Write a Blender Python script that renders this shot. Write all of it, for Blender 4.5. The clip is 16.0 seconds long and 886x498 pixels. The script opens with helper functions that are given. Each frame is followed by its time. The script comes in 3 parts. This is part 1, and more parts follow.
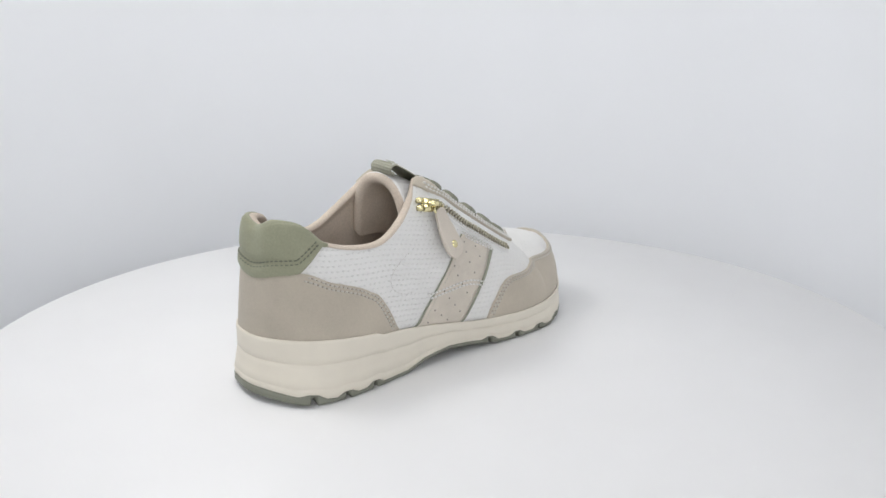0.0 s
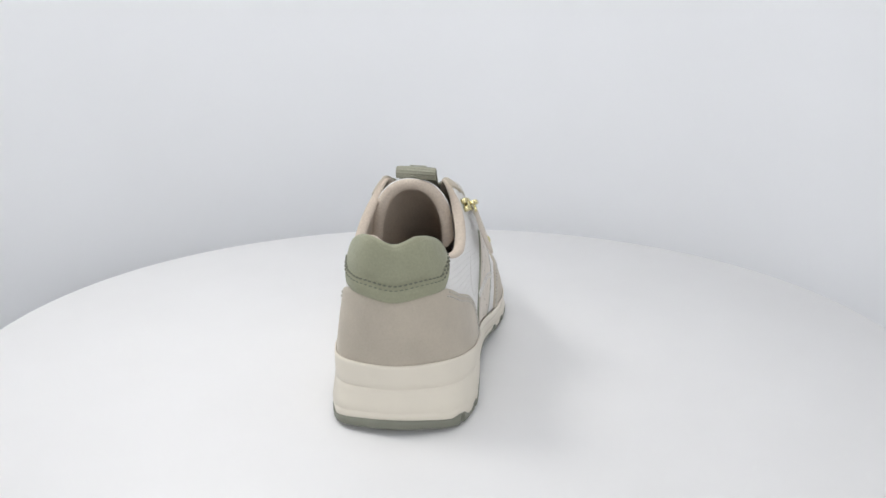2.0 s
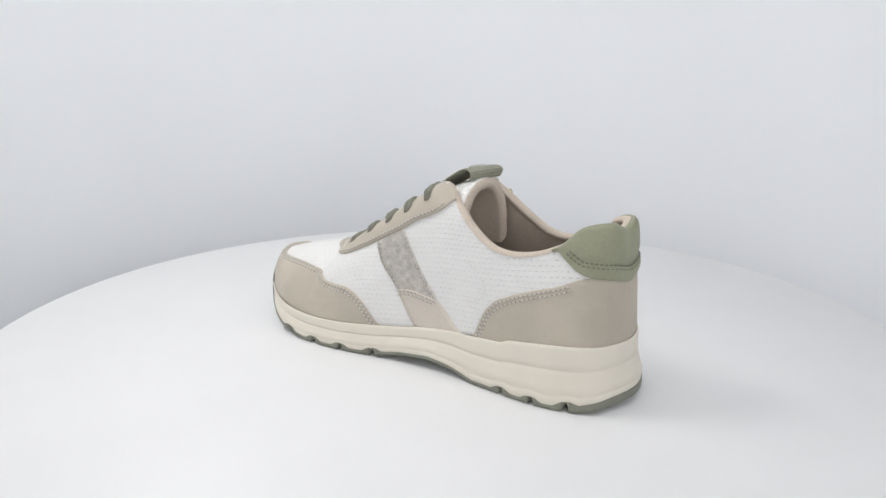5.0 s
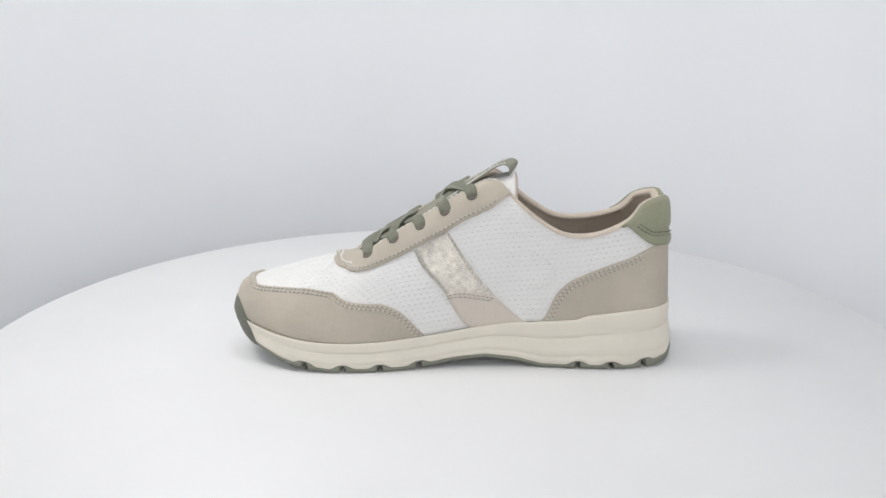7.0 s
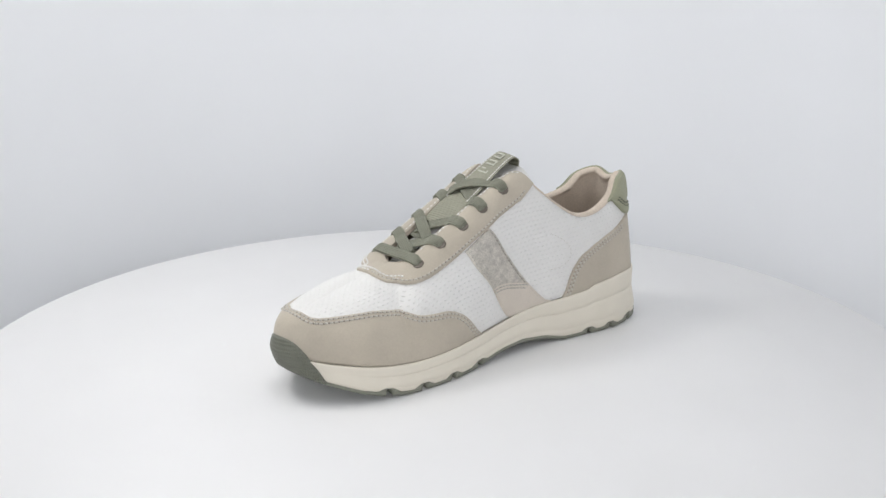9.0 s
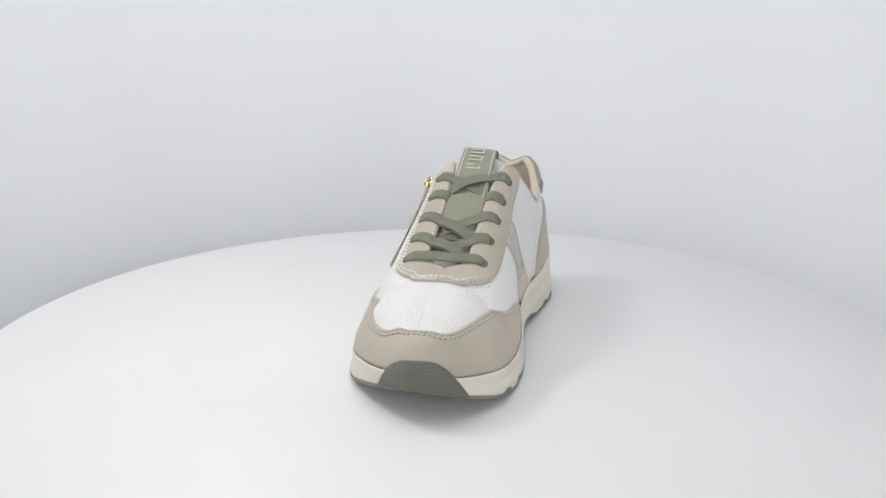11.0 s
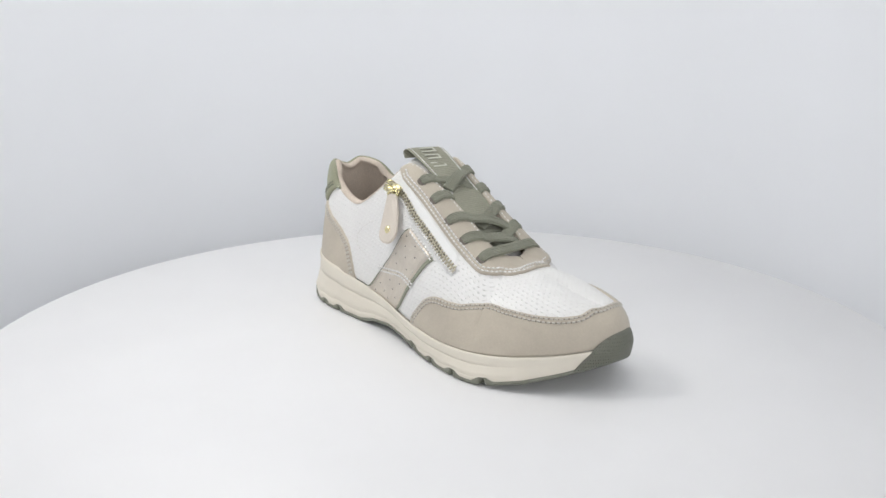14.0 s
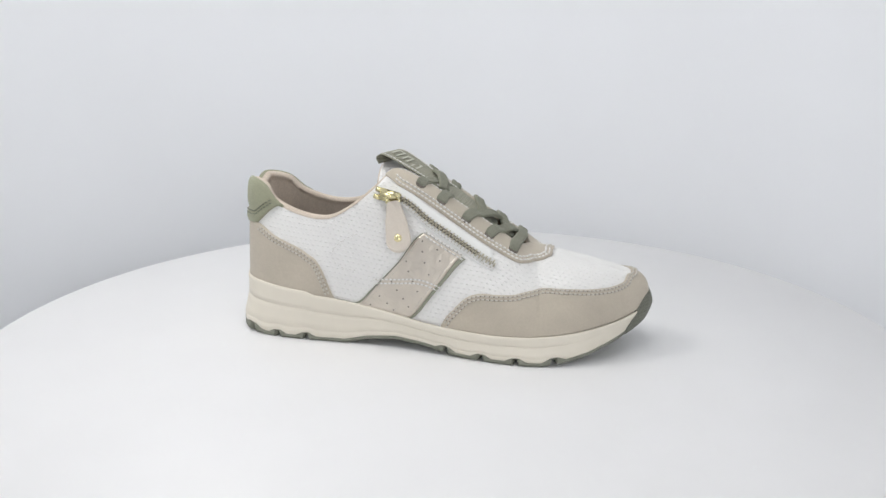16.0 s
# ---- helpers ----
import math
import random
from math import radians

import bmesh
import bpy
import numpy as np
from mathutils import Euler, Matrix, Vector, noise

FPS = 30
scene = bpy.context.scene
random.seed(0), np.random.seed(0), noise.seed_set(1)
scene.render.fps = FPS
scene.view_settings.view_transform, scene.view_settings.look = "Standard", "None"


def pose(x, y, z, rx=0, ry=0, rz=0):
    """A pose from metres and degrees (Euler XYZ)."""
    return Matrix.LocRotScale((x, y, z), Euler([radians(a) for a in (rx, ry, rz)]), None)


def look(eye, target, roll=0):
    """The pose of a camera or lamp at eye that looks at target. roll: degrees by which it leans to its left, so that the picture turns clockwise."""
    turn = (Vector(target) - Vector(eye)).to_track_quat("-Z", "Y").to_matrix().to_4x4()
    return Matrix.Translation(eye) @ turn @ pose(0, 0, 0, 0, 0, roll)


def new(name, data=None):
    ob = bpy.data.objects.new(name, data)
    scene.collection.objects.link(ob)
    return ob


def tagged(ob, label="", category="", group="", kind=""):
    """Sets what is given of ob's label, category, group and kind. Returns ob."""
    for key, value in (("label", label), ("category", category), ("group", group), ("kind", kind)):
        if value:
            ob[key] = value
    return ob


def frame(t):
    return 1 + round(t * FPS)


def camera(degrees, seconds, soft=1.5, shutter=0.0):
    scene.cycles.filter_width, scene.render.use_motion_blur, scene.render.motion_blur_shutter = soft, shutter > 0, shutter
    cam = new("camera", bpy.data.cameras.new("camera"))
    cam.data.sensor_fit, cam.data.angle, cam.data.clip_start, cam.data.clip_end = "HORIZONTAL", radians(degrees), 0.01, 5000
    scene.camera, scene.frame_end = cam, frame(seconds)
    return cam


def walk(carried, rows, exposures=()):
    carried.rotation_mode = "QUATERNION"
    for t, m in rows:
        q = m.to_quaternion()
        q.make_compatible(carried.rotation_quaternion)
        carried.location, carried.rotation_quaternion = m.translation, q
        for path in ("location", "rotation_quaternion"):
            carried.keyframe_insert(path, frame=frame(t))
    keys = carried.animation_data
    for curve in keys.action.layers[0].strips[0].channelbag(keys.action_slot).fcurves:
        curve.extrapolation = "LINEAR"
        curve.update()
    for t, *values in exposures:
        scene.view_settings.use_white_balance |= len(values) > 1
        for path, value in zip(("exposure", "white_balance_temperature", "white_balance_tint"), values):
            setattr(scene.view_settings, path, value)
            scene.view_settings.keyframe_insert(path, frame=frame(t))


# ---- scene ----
cam = camera(53.56, 16.0, soft=1.5)
EYE = (0.0, -0.54375, 0.20662)
CAM_POSE = Matrix.Translation(EYE) @ pose(0, 0, 0, 90 - 15.10, 0, 0.11) @ pose(0, 0, 0, 0, 0, 0.073)
walk(cam, [(0, CAM_POSE), (16, CAM_POSE)])

# ---- light ----
world = bpy.data.worlds.new("studio_air")
world.use_nodes = True
world.node_tree.nodes["Background"].inputs[0].default_value = (0.80, 0.86, 1.0, 1)
world.node_tree.nodes["Background"].inputs[1].default_value = 0.05
scene.world = world
scene.view_settings.exposure = 0.0


def softbox(name, eye, target, w, h, power, colour):
    lamp = bpy.data.lights.new(name, "AREA")
    lamp.shape, lamp.size, lamp.size_y, lamp.energy, lamp.color = "RECTANGLE", w, h, power, colour
    ob = new(name, lamp)
    ob.matrix_world = look(eye, target)
    return ob


softbox("ceiling_softbox", (-0.07, -0.14, 0.985), (-0.07, -0.12, 0), 0.5, 0.7, 2.35, (1.0, 0.99, 0.97))
softbox("key_softbox", (-0.43, 0.02, 0.62), (0.0, 0.0, 0.0), 0.22, 0.22, 2.3, (1.0, 0.985, 0.96))
softbox("front_softbox", (0.21, -1.2, 0.30), (-0.06, 0.3, 0.10), 0.5, 0.6, 3.2, (1.0, 0.99, 0.975))


# ---- materials ----
def material(name, colour, rough=0.6, metal=0.0, grain=0.0, grain_scale=900.0, bump=0.0, bump_scale=1500.0,
             mottle=0.0, mottle_scale=60.0, coord="Object", sheen=0.0):
    m = bpy.data.materials.new(name)
    m.use_nodes = True
    nt = m.node_tree
    b = nt.nodes["Principled BSDF"]
    b.inputs["Roughness"].default_value, b.inputs["Metallic"].default_value = rough, metal
    b.inputs["Base Color"].default_value = (*colour, 1)
    if sheen:
        b.inputs["Sheen Weight"].default_value = sheen
    tc = nt.nodes.new("ShaderNodeTexCoord")
    last = None
    for amount, scale, detail in ((mottle, mottle_scale, 4), (grain, grain_scale, 2)):
        if not amount:
            continue
        n = nt.nodes.new("ShaderNodeTexNoise")
        n.inputs["Scale"].default_value, n.inputs["Detail"].default_value = scale, detail
        nt.links.new(tc.outputs[coord], n.inputs["Vector"])
        r = nt.nodes.new("ShaderNodeMapRange")
        r.inputs["From Min"].default_value, r.inputs["From Max"].default_value = 0.3, 0.7
        r.inputs["To Min"].default_value, r.inputs["To Max"].default_value = 1 - amount, 1 + amount
        nt.links.new(n.outputs["Fac"], r.inputs["Value"])
        mix = nt.nodes.new("ShaderNodeVectorMath")
        mix.operation = "SCALE"
        if last:
            nt.links.new(last, mix.inputs[0])
        else:
            mix.inputs[0].default_value = colour
        nt.links.new(r.outputs["Result"], mix.inputs["Scale"])
        last = mix.outputs["Vector"]
    if last:
        nt.links.new(last, b.inputs["Base Color"])
    if bump:
        n = nt.nodes.new("ShaderNodeTexNoise")
        n.inputs["Scale"].default_value, n.inputs["Detail"].default_value = bump_scale, 3
        nt.links.new(tc.outputs[coord], n.inputs["Vector"])
        k = nt.nodes.new("ShaderNodeBump")
        k.inputs["Strength"].default_value, k.inputs["Distance"].default_value = bump, 0.0004
        nt.links.new(n.outputs["Fac"], k.inputs["Height"])
        nt.links.new(k.outputs["Normal"], b.inputs["Normal"])
    return m


PLASTIC = material("matte_white_acrylic", (0.76, 0.76, 0.765), 0.45, mottle=0.012, mottle_scale=14, bump=0.05, bump_scale=500)
BACKDROP = material("white_paper_backdrop", (0.79, 0.804, 0.828), 0.9, mottle=0.02, mottle_scale=3, bump=0.1, bump_scale=300)
WHITE = material("white_perforated_leather", (0.76, 0.753, 0.738), 0.42, mottle=0.02)
NUBUCK = material("beige_nubuck", (0.475, 0.425, 0.35), 0.85, mottle=0.085, mottle_scale=32, grain=0.03, bump=0.2, sheen=0.15)
GREEN = material("sage_green_nubuck", (0.29, 0.295, 0.205), 0.8, mottle=0.06, mottle_scale=50, grain=0.05, bump=0.25, sheen=0.15)
LINING = material("beige_textile_lining", (0.58, 0.50, 0.42), 0.9, mottle=0.04, grain=0.08, bump=0.3, bump_scale=2500)
MIDSOLE = material("cream_rubber", (0.74, 0.69, 0.595), 0.55, mottle=0.02, bump=0.12, bump_scale=1800)
OUTSOLE = material("dark_sage_rubber", (0.20, 0.205, 0.165), 0.6, mottle=0.06, bump=0.2)


NUBUCK_PALE = material("pale_beige_leather", (0.62, 0.56, 0.49), 0.7, mottle=0.03, mottle_scale=60, grain=0.03, bump=0.15)
PEARL = material("pearly_beige_leather", (0.66, 0.60, 0.52), 0.33, 0.7, mottle=0.06, mottle_scale=90, bump=0.3, bump_scale=400)
METALLIC = material("crinkled_champagne_foil", (0.58, 0.545, 0.49), 0.46, 0.95, mottle=0.16, mottle_scale=260, grain=0.22, grain_scale=1700, bump=0.5, bump_scale=900)
GREEN_PLAIN = material("sage_green_edging", (0.27, 0.28, 0.215), 0.7, mottle=0.04)
TAPE = material("white_zip_tape", (0.76, 0.76, 0.75), 0.6, bump=0.2, bump_scale=2500, mottle=0.02)
BRASS = material("polished_brass", (0.80, 0.72, 0.42), 0.18, 1.0, mottle=0.03)
# insole textile, its colour darkened for the shade deep inside the shoe
FOOTBED_SHADED = material("shaded_taupe_footbed", (0.21, 0.18, 0.155), 0.9, mottle=0.05, grain=0.08, bump=0.3, bump_scale=2500)
BRASS_OLD = material("dull_brass", (0.55, 0.51, 0.40), 0.4, 1.0, mottle=0.15, mottle_scale=900)
THREAD_GREY = material("grey_beige_thread", (0.53, 0.505, 0.46), 0.8, mottle=0.1, mottle_scale=700)
THREAD_WHITE = material("white_thread", (0.74, 0.73, 0.71), 0.75, mottle=0.06, mottle_scale=700)
THREAD_GREEN = material("dark_green_thread", (0.165, 0.17, 0.13), 0.8, mottle=0.1, mottle_scale=700)
# darker tone painted between stitches for the shade in needle holes
NEEDLE_HOLE_SHADE = material("needle_hole_shade", (0.27, 0.245, 0.215), 0.9, mottle=0.1)
# dark colour that stands for the shade inside holes and the zip slit
HOLE_SHADE = material("hole_shade", (0.16, 0.14, 0.12), 0.9)
LACE = material("sage_green_lace", (0.275, 0.28, 0.22), 0.85, mottle=0.06, mottle_scale=120, grain=0.15, grain_scale=2200, bump=0.5, bump_scale=2600)
RIBBON = material("sage_green_ribbon", (0.285, 0.283, 0.22), 0.7, mottle=0.05, grain=0.08, bump=0.4, bump_scale=2600)
RIBBON_PALE = material("pale_sage_print", (0.52, 0.52, 0.45), 0.65, mottle=0.04)
BUMPER = material("dotted_sage_rubber", (0.165, 0.17, 0.135), 0.55, mottle=0.05)


def dimples(m, pitch_x, pitch_y, radius_x, radius_y, depth, dark, strength=0.8):
    """Staggered dimples pressed into a material, by its UV in metres."""
    nt = m.node_tree
    b = nt.nodes["Principled BSDF"]

    def math_node(op, x, y=None):
        n = nt.nodes.new("ShaderNodeMath")
        n.operation = op
        for k, q in enumerate((x, y)):
            if q is None:
                continue
            if isinstance(q, (int, float)):
                n.inputs[k].default_value = q
            else:
                nt.links.new(q, n.inputs[k])
        return n.outputs[0]

    uv = nt.nodes.new("ShaderNodeUVMap")
    sep = nt.nodes.new("ShaderNodeSeparateXYZ")
    nt.links.new(uv.outputs["UV"], sep.inputs[0])
    y = math_node("DIVIDE", sep.outputs["Y"], pitch_y)
    row = math_node("FLOOR", y)
    half = math_node("MULTIPLY", math_node("MODULO", row, 2.0), 0.5)
    x = math_node("ADD", math_node("DIVIDE", sep.outputs["X"], pitch_x), half)
    dx = math_node("MULTIPLY", math_node("SUBTRACT", math_node("FRACT", x), 0.5), pitch_x / radius_x)
    dy = math_node("MULTIPLY", math_node("SUBTRACT", math_node("FRACT", y), 0.5), pitch_y / radius_y)
    r = math_node("SQRT", math_node("ADD", math_node("MULTIPLY", dx, dx), math_node("MULTIPLY", dy, dy)))
    ramp = nt.nodes.new("ShaderNodeMapRange")
    ramp.interpolation_type = "SMOOTHSTEP"
    ramp.inputs["From Min"].default_value, ramp.inputs["From Max"].default_value = 0.3, 1.0
    nt.links.new(r, ramp.inputs["Value"])
    k = nt.nodes.new("ShaderNodeBump")
    k.inputs["Strength"].default_value, k.inputs["Distance"].default_value = strength, depth
    nt.links.new(ramp.outputs["Result"], k.inputs["Height"])
    nt.links.new(k.outputs["Normal"], b.inputs["Normal"])
    # shade inside each dimple, multiplied into the base colour
    if dark:
        link = b.inputs["Base Color"].links[0].from_socket
        sc = nt.nodes.new("ShaderNodeVectorMath")
        sc.operation = "SCALE"
        nt.links.new(link, sc.inputs[0])
        nt.links.new(math_node("ADD", math_node("MULTIPLY", ramp.outputs["Result"], dark), 1 - dark), sc.inputs["Scale"])
        nt.links.new(sc.outputs["Vector"], b.inputs["Base Color"])


dimples(WHITE, 0.0035, 0.0031, 0.0011, 0.0007, 0.0008, 0.03, 0.55)
dimples(BUMPER, 0.0020, 0.0020, 0.0008, 0.0008, 0.0007, 0.08, 0.9)


def ribs(m, axis, pitch, depth):
    """Woven ribs across or along a band, by its UV in metres, added to the relief that the material has."""
    nt = m.node_tree
    b = nt.nodes["Principled BSDF"]
    uv = nt.nodes.new("ShaderNodeUVMap")
    sep = nt.nodes.new("ShaderNodeSeparateXYZ")
    nt.links.new(uv.outputs["UV"], sep.inputs[0])
    k = nt.nodes.new("ShaderNodeMath")
    k.operation = "MULTIPLY"
    k.inputs[1].default_value = 2 * math.pi / pitch
    nt.links.new(sep.outputs[axis], k.inputs[0])
    sine = nt.nodes.new("ShaderNodeMath")
    sine.operation = "SINE"
    nt.links.new(k.outputs[0], sine.inputs[0])
    bump = nt.nodes.new("ShaderNodeBump")
    bump.inputs["Strength"].default_value, bump.inputs["Distance"].default_value = 0.9, depth
    nt.links.new(sine.outputs[0], bump.inputs["Height"])
    if b.inputs["Normal"].links:
        nt.links.new(b.inputs["Normal"].links[0].from_socket, bump.inputs["Normal"])
    nt.links.new(bump.outputs["Normal"], b.inputs["Normal"])


def creases(m, scale, depth, strength):
    """Soft folds and unevenness of worn-in leather, under the fine grain."""
    nt = m.node_tree
    b = nt.nodes["Principled BSDF"]
    tc = nt.nodes.new("ShaderNodeTexCoord")
    n = nt.nodes.new("ShaderNodeTexNoise")
    n.inputs["Scale"].default_value, n.inputs["Detail"].default_value, n.inputs["Distortion"].default_value = scale, 3, 0.6
    nt.links.new(tc.outputs["Object"], n.inputs["Vector"])
    bump = nt.nodes.new("ShaderNodeBump")
    bump.inputs["Strength"].default_value, bump.inputs["Distance"].default_value = strength, depth
    nt.links.new(n.outputs["Fac"], bump.inputs["Height"])
    if b.inputs["Normal"].links:
        nt.links.new(b.inputs["Normal"].links[0].from_socket, bump.inputs["Normal"])
    nt.links.new(bump.outputs["Normal"], b.inputs["Normal"])


ribs(LACE, "Y", 0.0011, 0.00035)
ribs(RIBBON, "X", 0.0016, 0.00015)
creases(NUBUCK, 55, 0.003, 0.35)
creases(GREEN, 60, 0.003, 0.35)
creases(WHITE, 70, 0.003, 0.22)
creases(PEARL, 150, 0.002, 0.6)
creases(METALLIC, 120, 0.002, 0.3)
creases(LINING, 60, 0.003, 0.3)


# ---- form of the shoe, in millimetres ----
# heel - left side - toe - right side: where the upper meets the sole, and its upper edge
LEFT_LOW = ((2, 1, 34.5), (5, 19, 35), (14, 30, 35), (34, 35, 33.5), (55, 36, 31), (78, 35, 29), (100, 32.5, 27), (117, 33, 25),
            (135, 35, 22), (155, 40, 20), (180, 45, 18), (205, 46.5, 17.5), (228, 44, 19.5), (249, 34.5, 23), (262.5, 22.5, 26), (268, 8, 28))
LEFT_HIGH = ((6.5, 1, 95.5), (8, 12.5, 99.5), (21, 21, 96.5), (31.5, 26, 87), (50, 30.5, 80.5), (68, 32.5, 81), (84, 31.5, 89.5), (97, 27.5, 100),
             (109, 20, 111), (126, 16.5, 103), (158, 15, 83.5), (190, 15, 63.5), (205, 12, 59.5), (226, 4, 54), (242, 6, 50), (251, 8, 47.5))
RIGHT_LOW = ((7, -17.5, 35), (17, -28.5, 34.5), (34, -35.5, 33), (52, -37, 31), (73, -37, 29.5), (95, -36.5, 26), (117, -38.5, 22.5),
             (135, -42, 20), (155, -45.5, 18.5), (180, -48, 17.5), (205, -46, 18), (227, -38.5, 20), (247, -23.5, 23), (260.5, -7.5, 26))
RIGHT_HIGH = ((8, -10.5, 99.5), (20.5, -18, 96), (31.5, -21.5, 86), (50, -26, 80.5), (68, -29, 80.5), (84, -28.5, 89), (97, -24.5, 100),
              (109, -16, 110.5), (126, -11.5, 103), (158, -9.5, 83.5), (190, -9.5, 63.5), (205, -6.5, 59.5), (226, 4, 54), (242, 6, 50))
FULLNESS = (1.25, 1.25, 1.25, 1.2, 1.2, 1.25, 1.35, 1.52, 1.62, 1.55, 1.55, 1.65, 1.95, 2.35, 2.75, 3.0)
LOW = np.array(LEFT_LOW + RIGHT_LOW[::-1], float)
HIGH = np.array(LEFT_HIGH + RIGHT_HIGH[::-1], float)
FULL = np.array(FULLNESS + FULLNESS[1:-1][::-1], float)


def ring(table, w):
    """Smooth closed curve through the table; w = 0 heel, 1 toe, 2 heel again, by the left side."""
    t = np.asarray(table, float)
    n = len(t)
    k = np.mod(np.asarray(w, float) * n / 2, n)
    i = np.floor(k).astype(int) % n
    f = k - np.floor(k)
    if t.ndim > 1:
        f = f[..., None]
    a, b, c, d = t[(i - 1) % n], t[i], t[(i + 1) % n], t[(i + 2) % n]
    return 0.5 * (2 * b + (c - a) * f + (2 * a - 5 * b + 4 * c - d) * f ** 2 + (3 * b - a - 3 * c + d) * f ** 3)


def upper(w, v):
    """Point of the upper at w round the shoe and v from the sole (0) to the upper edge (1)."""
    w, v = np.broadcast_arrays(np.asarray(w, float), np.asarray(v, float))
    lo, hi, n = ring(LOW, w), ring(HIGH, w), ring(FULL, w)
    # the lacing gap ends in a round bow, and the two sides meet on a ridge before it
    u = np.mod(w, 2)
    u = np.minimum(u, 2 - u)
    ridge = np.interp(u, (0.6, 0.8, 0.867, 0.933, 1), (2.7, 3, 4, 6, 8))
    gap = np.sqrt(np.clip((GAP_END - u) / 0.02, 0, 1))
    hi[..., 1] = np.where(u > 0.65, ridge + (hi[..., 1] - ridge) * gap, hi[..., 1])
    a = np.clip(v, 0, 1) * math.pi / 2
    rise = np.sin(a) ** (2 / n)
    lean = 1 - np.cos(a) ** (2 / n)
    p = lo + (hi - lo) * np.stack([lean, lean, rise], -1)
    return p


def upper_normal(w, v):
    w, v = np.broadcast_arrays(np.asarray(w, float), np.asarray(v, float))
    e = 2e-3
    v = np.clip(v, 0.01, 0.985)
    du = upper(w + e, v) - upper(w - e, v)
    dv = upper(w, v + e) - upper(w, v - e)
    n = np.cross(dv, du)
    n /= np.linalg.norm(n, axis=-1, keepdims=True) + 1e-12
    return n


# outer line of the sole at the ground
GAP_END = 0.738
SOLE_Y = np.array(((-3.5, 0.5), (0, 18), (8, 31.5), (32, 39), (55, 39.5), (78, 38), (100, 36.5), (117, 37), (135, 39.5), (155, 43.5),
                   (180, 49), (205, 50.5), (228, 48), (249, 38), (262, 24), (267, 8), (259.5, -9), (247, -26), (227, -42.5), (205, -50.5),
                   (180, -50.5), (155, -46.5), (135, -43), (117, -40), (95, -38.5), (73, -39), (52, -39.5), (32, -38.5), (10, -31.5), (1, -18)), float)


def sole_bottom(x):
    return np.interp(x, (-4, 3, 12, 22, 80, 95, 114, 134, 154, 165, 208, 222, 236, 253, 265, 276),
                     (3.5, 2, 0.5, 0, 0, 3.5, 5.5, 4, 0.6, 0, 0, 2, 5, 11, 16.5, 23))
# ---- end of form ----


def mesh(name, verts, faces, mat, parent=None, label="", uv=None, smooth=True):
    me = bpy.data.meshes.new(name)
    me.from_pydata([tuple(p) for p in verts], [], faces)
    me.update()
    if uv is not None:
        layer = me.uv_layers.new(name="UVMap")
        idx = np.empty(len(me.loops), int)
        me.loops.foreach_get("vertex_index", idx)
        layer.data.foreach_set("uv", np.asarray(uv, float)[idx].ravel())
    if smooth:
        me.shade_smooth()
    me.materials.append(mat)
    ob = new(name, me)
    if parent:
        ob.parent = parent
    if label:
        ob["label"] = label
    return ob


def grid_faces(nu, nv, wrap=False, flip=False):
    out = []
    for i in range(nu if wrap else nu - 1):
        for j in range(nv - 1):
            a, b = i * nv + j, ((i + 1) % nu) * nv + j
            out.append((a, a + 1, b + 1, b) if flip else (a, b, b + 1, a + 1))
    return out


MM = 0.001
sneaker = tagged(new("sneaker"), "white and beige sneaker with sage laces and side zip, on turntable", "shoe")


def smooth(points, s):
    """Smooth curve through control points (monotone in the first column is not needed); s from 0 to 1."""
    p = np.asarray(points, float)
    d = np.concatenate([[0], np.cumsum(np.linalg.norm(np.diff(p, axis=0), axis=1))])
    q = np.asarray(s, float) * d[-1]
    i = np.clip(np.searchsorted(d, q, side="right") - 1, 0, len(p) - 2)
    h = (d[i + 1] - d[i])
    f = ((q - d[i]) / h)[..., None]
    tan = np.empty_like(p)
    tan[1:-1] = (p[2:] - p[:-2]) / (d[2:] - d[:-2])[:, None]
    tan[0], tan[-1] = (p[1] - p[0]) / (d[1] - d[0]), (p[-1] - p[-2]) / (d[-1] - d[-2])
    h = h[..., None]
    return ((2 * f ** 3 - 3 * f ** 2 + 1) * p[i] + (f ** 3 - 2 * f ** 2 + f) * h * tan[i]
            + (-2 * f ** 3 + 3 * f ** 2) * p[i + 1] + (f ** 3 - f ** 2) * h * tan[i + 1])


def height_line(knots, w):
    """Edge of a panel given as v over w."""
    k = np.asarray(knots, float)
    m = np.gradient(k[:, 1], k[:, 0])
    i = np.clip(np.searchsorted(k[:, 0], w, side="right") - 1, 0, len(k) - 2)
    h = k[i + 1, 0] - k[i, 0]
    f = (w - k[i, 0]) / h
    lim = lambda t, d: np.clip(t, -2.5 * np.abs(d), 2.5 * np.abs(d))
    d = (k[i + 1, 1] - k[i, 1]) / h
    return ((2 * f ** 3 - 3 * f ** 2 + 1) * k[i, 1] + (f ** 3 - 2 * f ** 2 + f) * h * lim(m[i], d)
            + (-2 * f ** 3 + 3 * f ** 2) * k[i + 1, 1] + (f ** 3 - f ** 2) * h * lim(m[i + 1], d))


def arc_uv(p):
    """UV in metres for a grid of points in millimetres: along the shoe, and up from the sole."""
    up = np.concatenate([np.zeros((p.shape[0], 1)), np.cumsum(np.linalg.norm(np.diff(p, axis=1), axis=2), axis=1)], 1)
    return np.stack([p[..., 0], up], -1).reshape(-1, 2) * MM


